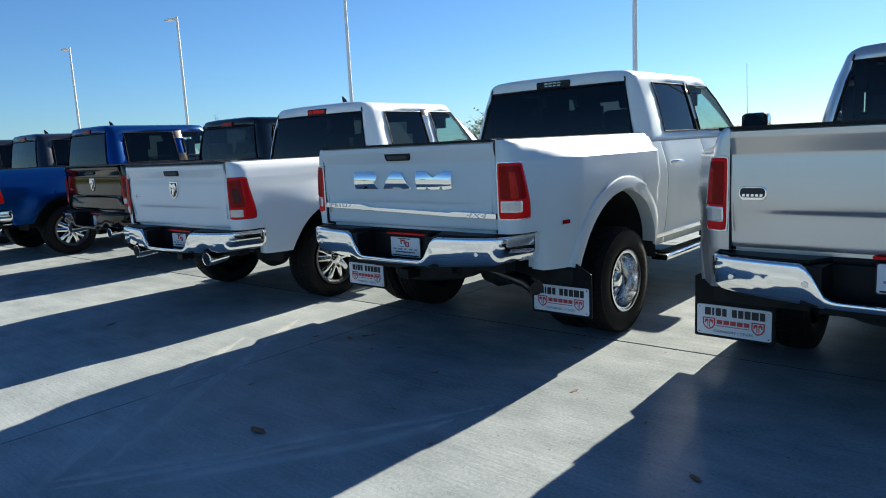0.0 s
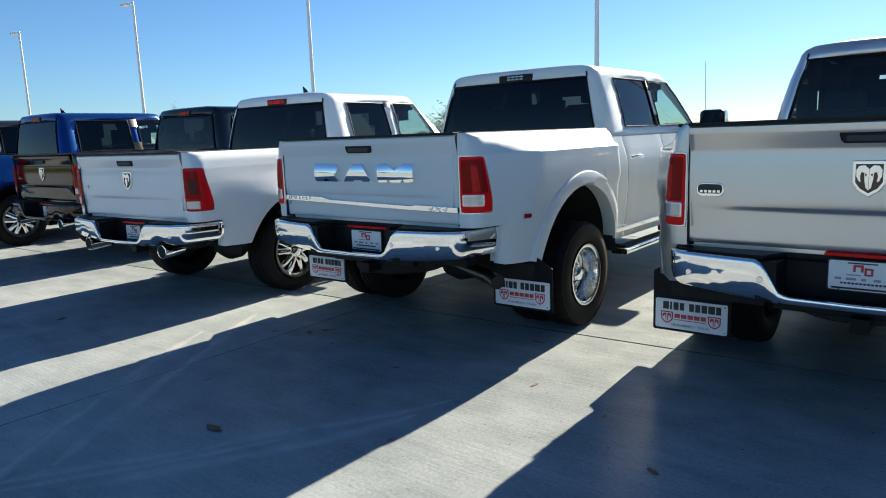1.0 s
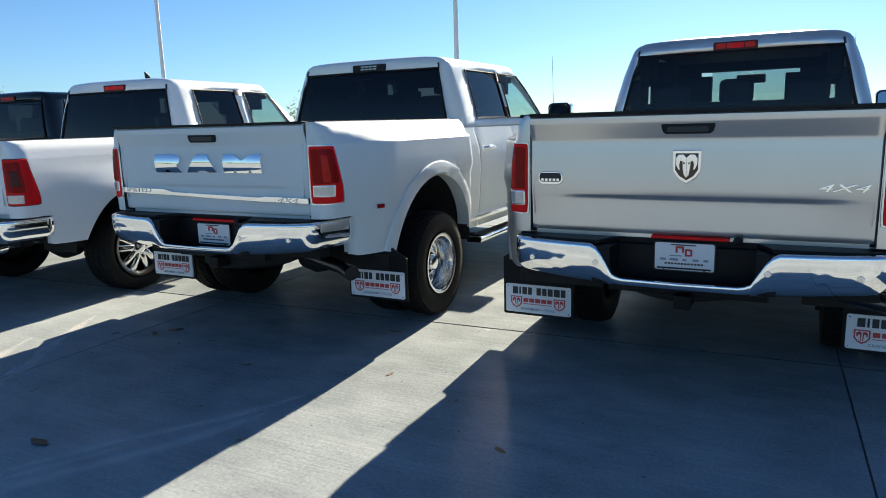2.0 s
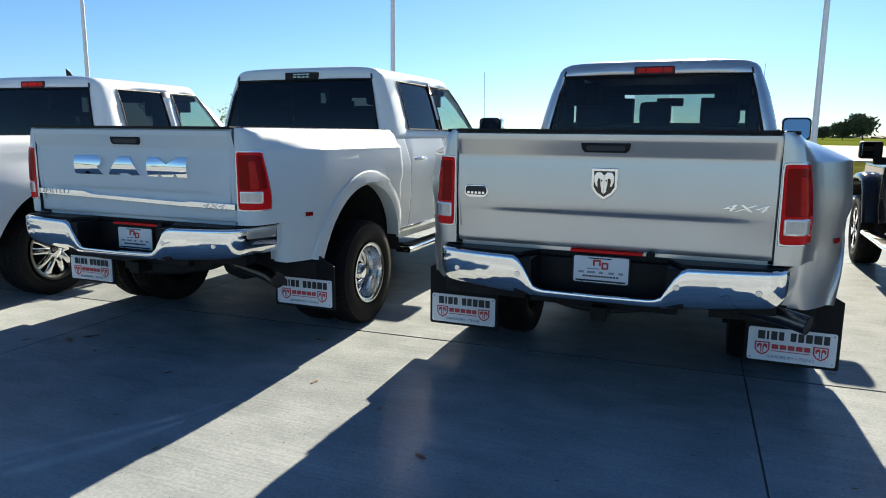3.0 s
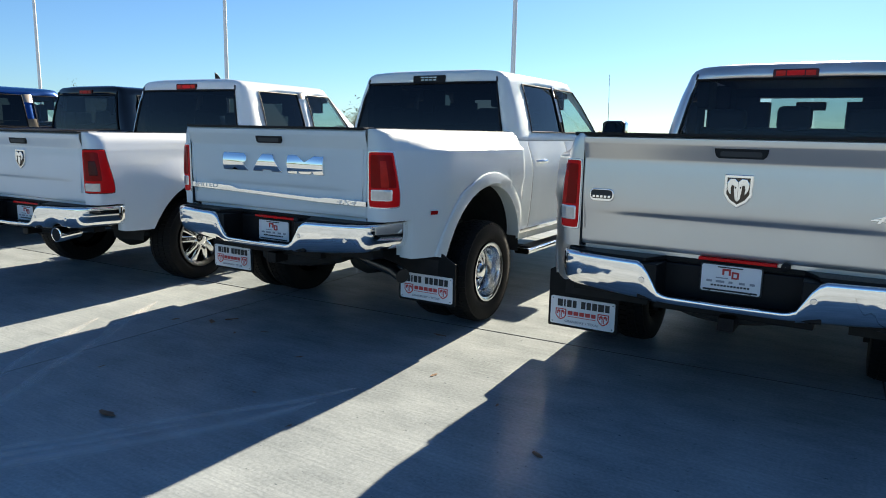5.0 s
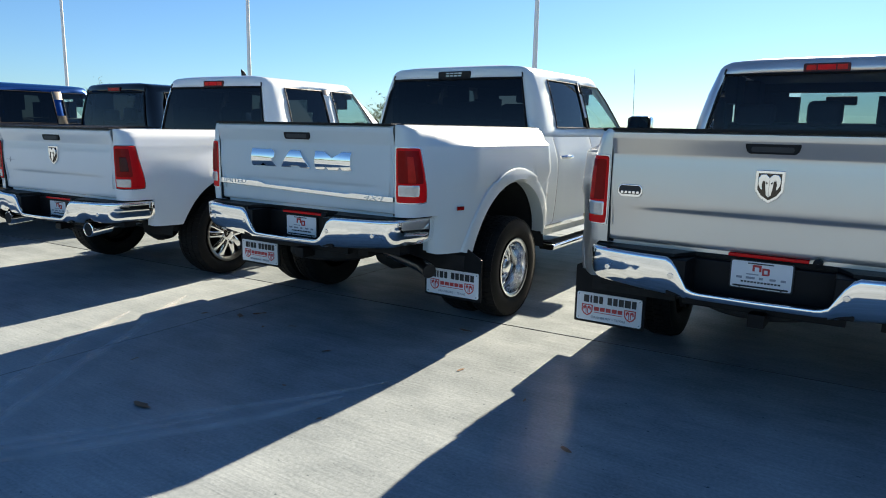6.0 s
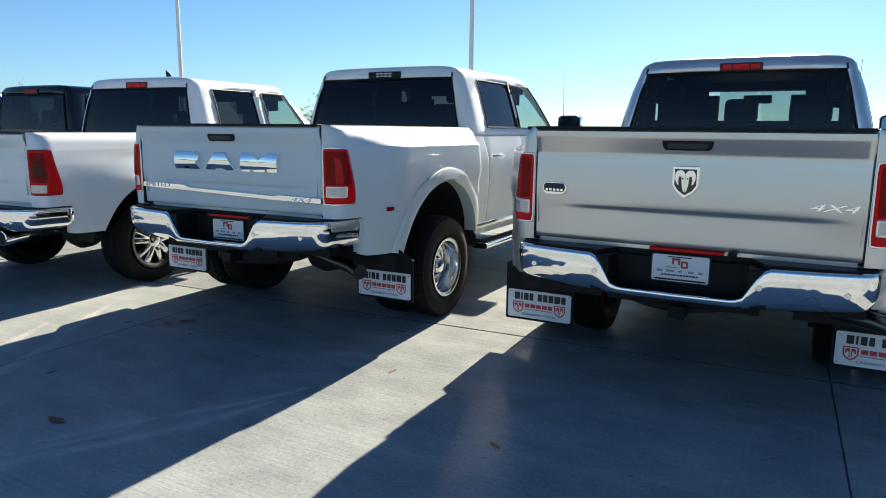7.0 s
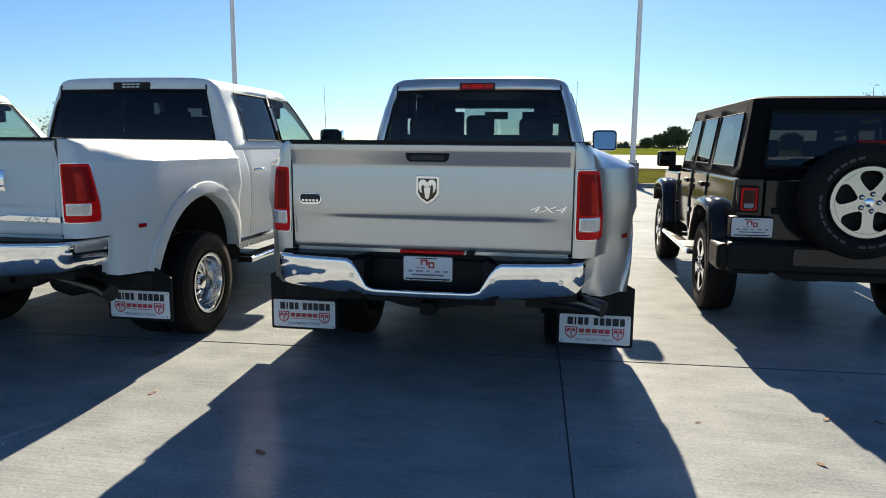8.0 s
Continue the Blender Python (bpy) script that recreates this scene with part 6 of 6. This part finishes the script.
# ---------------------------------------------------------------- trees and distance
def tree(name, label, height, spread, seed, leaf=LEAF, size=0.3, count=700):
    rnd = random.Random(seed)
    t = tagged(new(name), label, "tree")
    wood, leaves = Form(), Form()
    tips = []
    def limb(p, d, length, r, depth):
        q = [p]
        for k in range(3):
            d = (d + Vector((rnd.uniform(-0.25, 0.25), rnd.uniform(-0.25, 0.25), rnd.uniform(-0.05, 0.2)))).normalized()
            q.append(q[-1] + d * length / 3)
        wood.tube(q, [r, r * 0.85, r * 0.7, r * 0.55], 6, False)
        tips.extend((q[-1], q[2]))
        if depth:
            for k in range(3 if depth > 1 else 4):
                a = rnd.uniform(0, 6.28)
                nd = (d + 0.9 * Vector((math.cos(a), math.sin(a), rnd.uniform(-0.1, 0.5)))).normalized()
                limb(q[rnd.choice((1, 2, 3))], nd, length * rnd.uniform(0.55, 0.8), r * 0.5, depth - 1)
    limb(Vector((0, 0, -0.1)), Vector((0, 0, 1)), height * 0.42, height * 0.03, 3)
    part("trunk", wood, BARK, t)
    for k in range(count):
        c = rnd.choice(tips) + Vector((rnd.gauss(0, 1), rnd.gauss(0, 1), rnd.gauss(0, 0.8))) * spread * 0.16
        if c.z < height * 0.18:
            continue
        n1 = Vector((rnd.gauss(0, 1), rnd.gauss(0, 1), rnd.gauss(0, 1))).normalized()
        a = n1.orthogonal().normalized() * size * rnd.uniform(0.5, 1.2)
        b = n1.cross(a).normalized() * size * rnd.uniform(0.4, 0.9)
        leaves.add([c - a, c + b * 0.7, c + a, c - b * 0.7, c + n1 * size * 0.2], [(0, 1, 4), (1, 2, 4), (2, 3, 4), (3, 0, 4)])
    part("crown", leaves, leaf, t, smooth=0)
    return t


oak = tree("tree", "broad dark green oak far across the field", 11, 11, 3, size=1.1, count=3000)
for x, y, s in ((46, 300, 0.88), (40, 305, 0.62), (36, 330, 0.5), (-70, 330, 0.6), (95, 320, 0.7)):
    if s == 0.88:
        oak.matrix_world = pose(x, y, 0) @ Matrix.Scale(s, 4)
    else:
        copy_thing(oak, pose(x, y, 0, 0, 0, x * 37)).scale = (s, s, s)
young = tree("tree", "small thin-leaved young tree beyond the kerb", 3.6, 2.0, 8, size=0.075, count=560, leaf=YOUNGLEAF)
young.matrix_world = pose(-23.2, 30, 0.1)
bare = tree("tree", "small nearly bare young tree beyond the kerb", 5.0, 0.9, 21, size=0.06, count=260, leaf=YOUNGLEAF)
bare.matrix_world = pose(-42.5, 24.6, 0.1) @ Matrix.Scale(0.8, 4)
copy_thing(bare, pose(12.9, 29.5, 0.1, 0, 0, 160)).scale = (0.74, 0.74, 0.74)

utility = tagged(new("utility_pole"), "far wooden utility pole with a crossarm", "utility pole")
part("pole", Form().tube([(0, 0, -0.1), (0, 0, 9.5)], [0.16, 0.12], 10), BARK, utility)
part("crossarm", Form().box(-1.2, 1.2, -0.06, 0.06, 8.7, 8.85), BARK, utility)
for u in (-1.0, 0.0, 1.0):
    part("insulator", Form().tube([(u, 0, 8.85), (u, 0, 9.05)], 0.06, 8), PLASTIC, utility)
utility.matrix_world = pose(36, 198, 0)

# low far woods all round the horizon
rnd = random.Random(5)
woods = Form()
for k in range(2600):
    a = rnd.uniform(0, 2 * math.pi)
    r = rnd.uniform(620, 700)
    h = rnd.uniform(2.5, 8.5) * (0.6 + 0.5 * noise.noise(Vector((a * 9, 0, 0))))
    c = Vector((r * math.sin(a), r * math.cos(a), 0))
    w = rnd.uniform(3, 9)
    ring = [c + Vector((w * math.cos(t) * rnd.uniform(0.7, 1.2), w * math.sin(t) * rnd.uniform(0.7, 1.2), h * rnd.uniform(0.25, 0.7))) for t in [2 * math.pi * q / 7 for q in range(7)]]
    foot = [Vector((p.x, p.y, -0.1)) for p in ring]
    woods.add(foot + ring + [c + Vector((0, 0, h))], [(i, (i + 1) % 7, 7 + (i + 1) % 7, 7 + i) for i in range(7)] + [(7 + i, 7 + (i + 1) % 7, 14) for i in range(7)])
part("far_woods", woods, SCRUB, kind="stuff", label="low dark line of woods along the horizon")
bpy.data.objects["far_woods"]["category"] = "woods"

# ---------------------------------------------------------------- fallen leaves
def fallen_leaf(seed):
    rnd = random.Random(seed)
    n = 9
    pts = [(math.cos(2 * math.pi * k / n) * rnd.uniform(0.6, 1.1) * 0.066, math.sin(2 * math.pi * k / n) * rnd.uniform(0.5, 1.0) * 0.030) for k in range(n)]
    f = Form().add([(0, 0, 0.007)] + [(x, y, 0.002 + rnd.uniform(0, 0.009)) for x, y in pts], [(0, 1 + k, 1 + (k + 1) % n) for k in range(n)])
    return part("fallen_leaf", f, DRYLEAF, None, smooth=0)


# Rows two and three are leaf shapes standing in for dark ground spots.
LEAVES = ((-2.64, 2.14, 1.15), (-1.57, 3.60, 0.55), (-0.60, 2.98, 0.7), (-2.48, 3.37, 0.6), (2.02, 3.37, 0.5), (1.54, 3.78, 0.4), (-5.86, 2.70, 0.9), (-1.98, 4.32, 1.1),
          (-3.87, 3.48, 0.6), (-3.60, 3.60, 1.0), (-3.52, 3.73, 0.95), (-3.23, 3.50, 0.5), (-3.07, 3.64, 0.6), (-3.33, 2.54, 0.45), (-2.25, 2.78, 0.35), (-1.77, 2.56, 0.35),
          (2.57, 4.69, 0.6), (2.24, 3.96, 0.6), (2.51, 3.97, 0.5), (1.20, 3.45, 0.3), (-1.03, 3.40, 0.35), (1.30, 5.02, 0.5))
for k, (x, y, s) in enumerate(LEAVES):
    lf = fallen_leaf(k + 2)
    lf.matrix_world = pose(x, y, 0.001, 0, 0, k * 77) @ Matrix.Scale(s, 4)
    tagged(lf, "curled brown dead leaf, many laid where dark spots mark the concrete", "leaf", "fallen leaves")


# ---------------------------------------------------------------- tyre dust on the slabs
def tyre_mark(pts, width, lift=0.0015):
    pts = [Vector((x, y, 0)) for x, y in pts]
    fine = []
    for i in range(len(pts) - 1):
        p0, p1, p2, p3 = pts[max(i - 1, 0)], pts[i], pts[i + 1], pts[min(i + 2, len(pts) - 1)]
        for k in range(8):
            t = k / 8
            fine.append(0.5 * ((2 * p1) + (p2 - p0) * t + (2 * p0 - 5 * p1 + 4 * p2 - p3) * t * t + (3 * p1 - p0 - 3 * p2 + p3) * t ** 3))
    rows = []
    for i in range(len(fine)):
        d = (fine[min(i + 1, len(fine) - 1)] - fine[max(i - 1, 0)]).normalized()
        n = Vector((-d.y, d.x, 0)) * width * min(1, 0.25 + i / 5, 0.25 + (len(fine) - 1 - i) / 5)
        rows.append([fine[i] - n + Vector((0, 0, lift)), fine[i] + n + Vector((0, 0, lift))])
    part("tyre_mark", Form().grid(rows), SCUFF, pavement, "faint pale curved tyre mark", smooth=0)


for pts, w in ((((-2.7, 0.9), (-3.04, 1.28), (-3.38, 1.70), (-3.66, 2.10), (-3.92, 2.42), (-4.12, 2.73), (-4.4, 3.2)), 0.016),
               (((-2.9, 1.45), (-3.27, 1.95), (-3.65, 2.50), (-3.86, 2.87), (-4.08, 3.14), (-4.5, 3.8)), 0.02),
               (((-2.4, 1.1), (-2.6, 1.39), (-2.36, 1.80), (-2.15, 2.15), (-1.98, 2.50), (-1.86, 2.89))[1:], 0.018),
               (((-2.95, 1.2), (-2.77, 1.49), (-2.51, 1.90), (-2.25, 2.37), (-1.99, 2.77), (-1.8, 3.2)), 0.014),
               (((-2.85, 1.2), (-2.68, 1.47), (-2.43, 1.87), (-2.19, 2.33)), 0.010)):
    tyre_mark(pts, w * 2.6)
    tyre_mark(pts, w * 1.3, 0.0025)
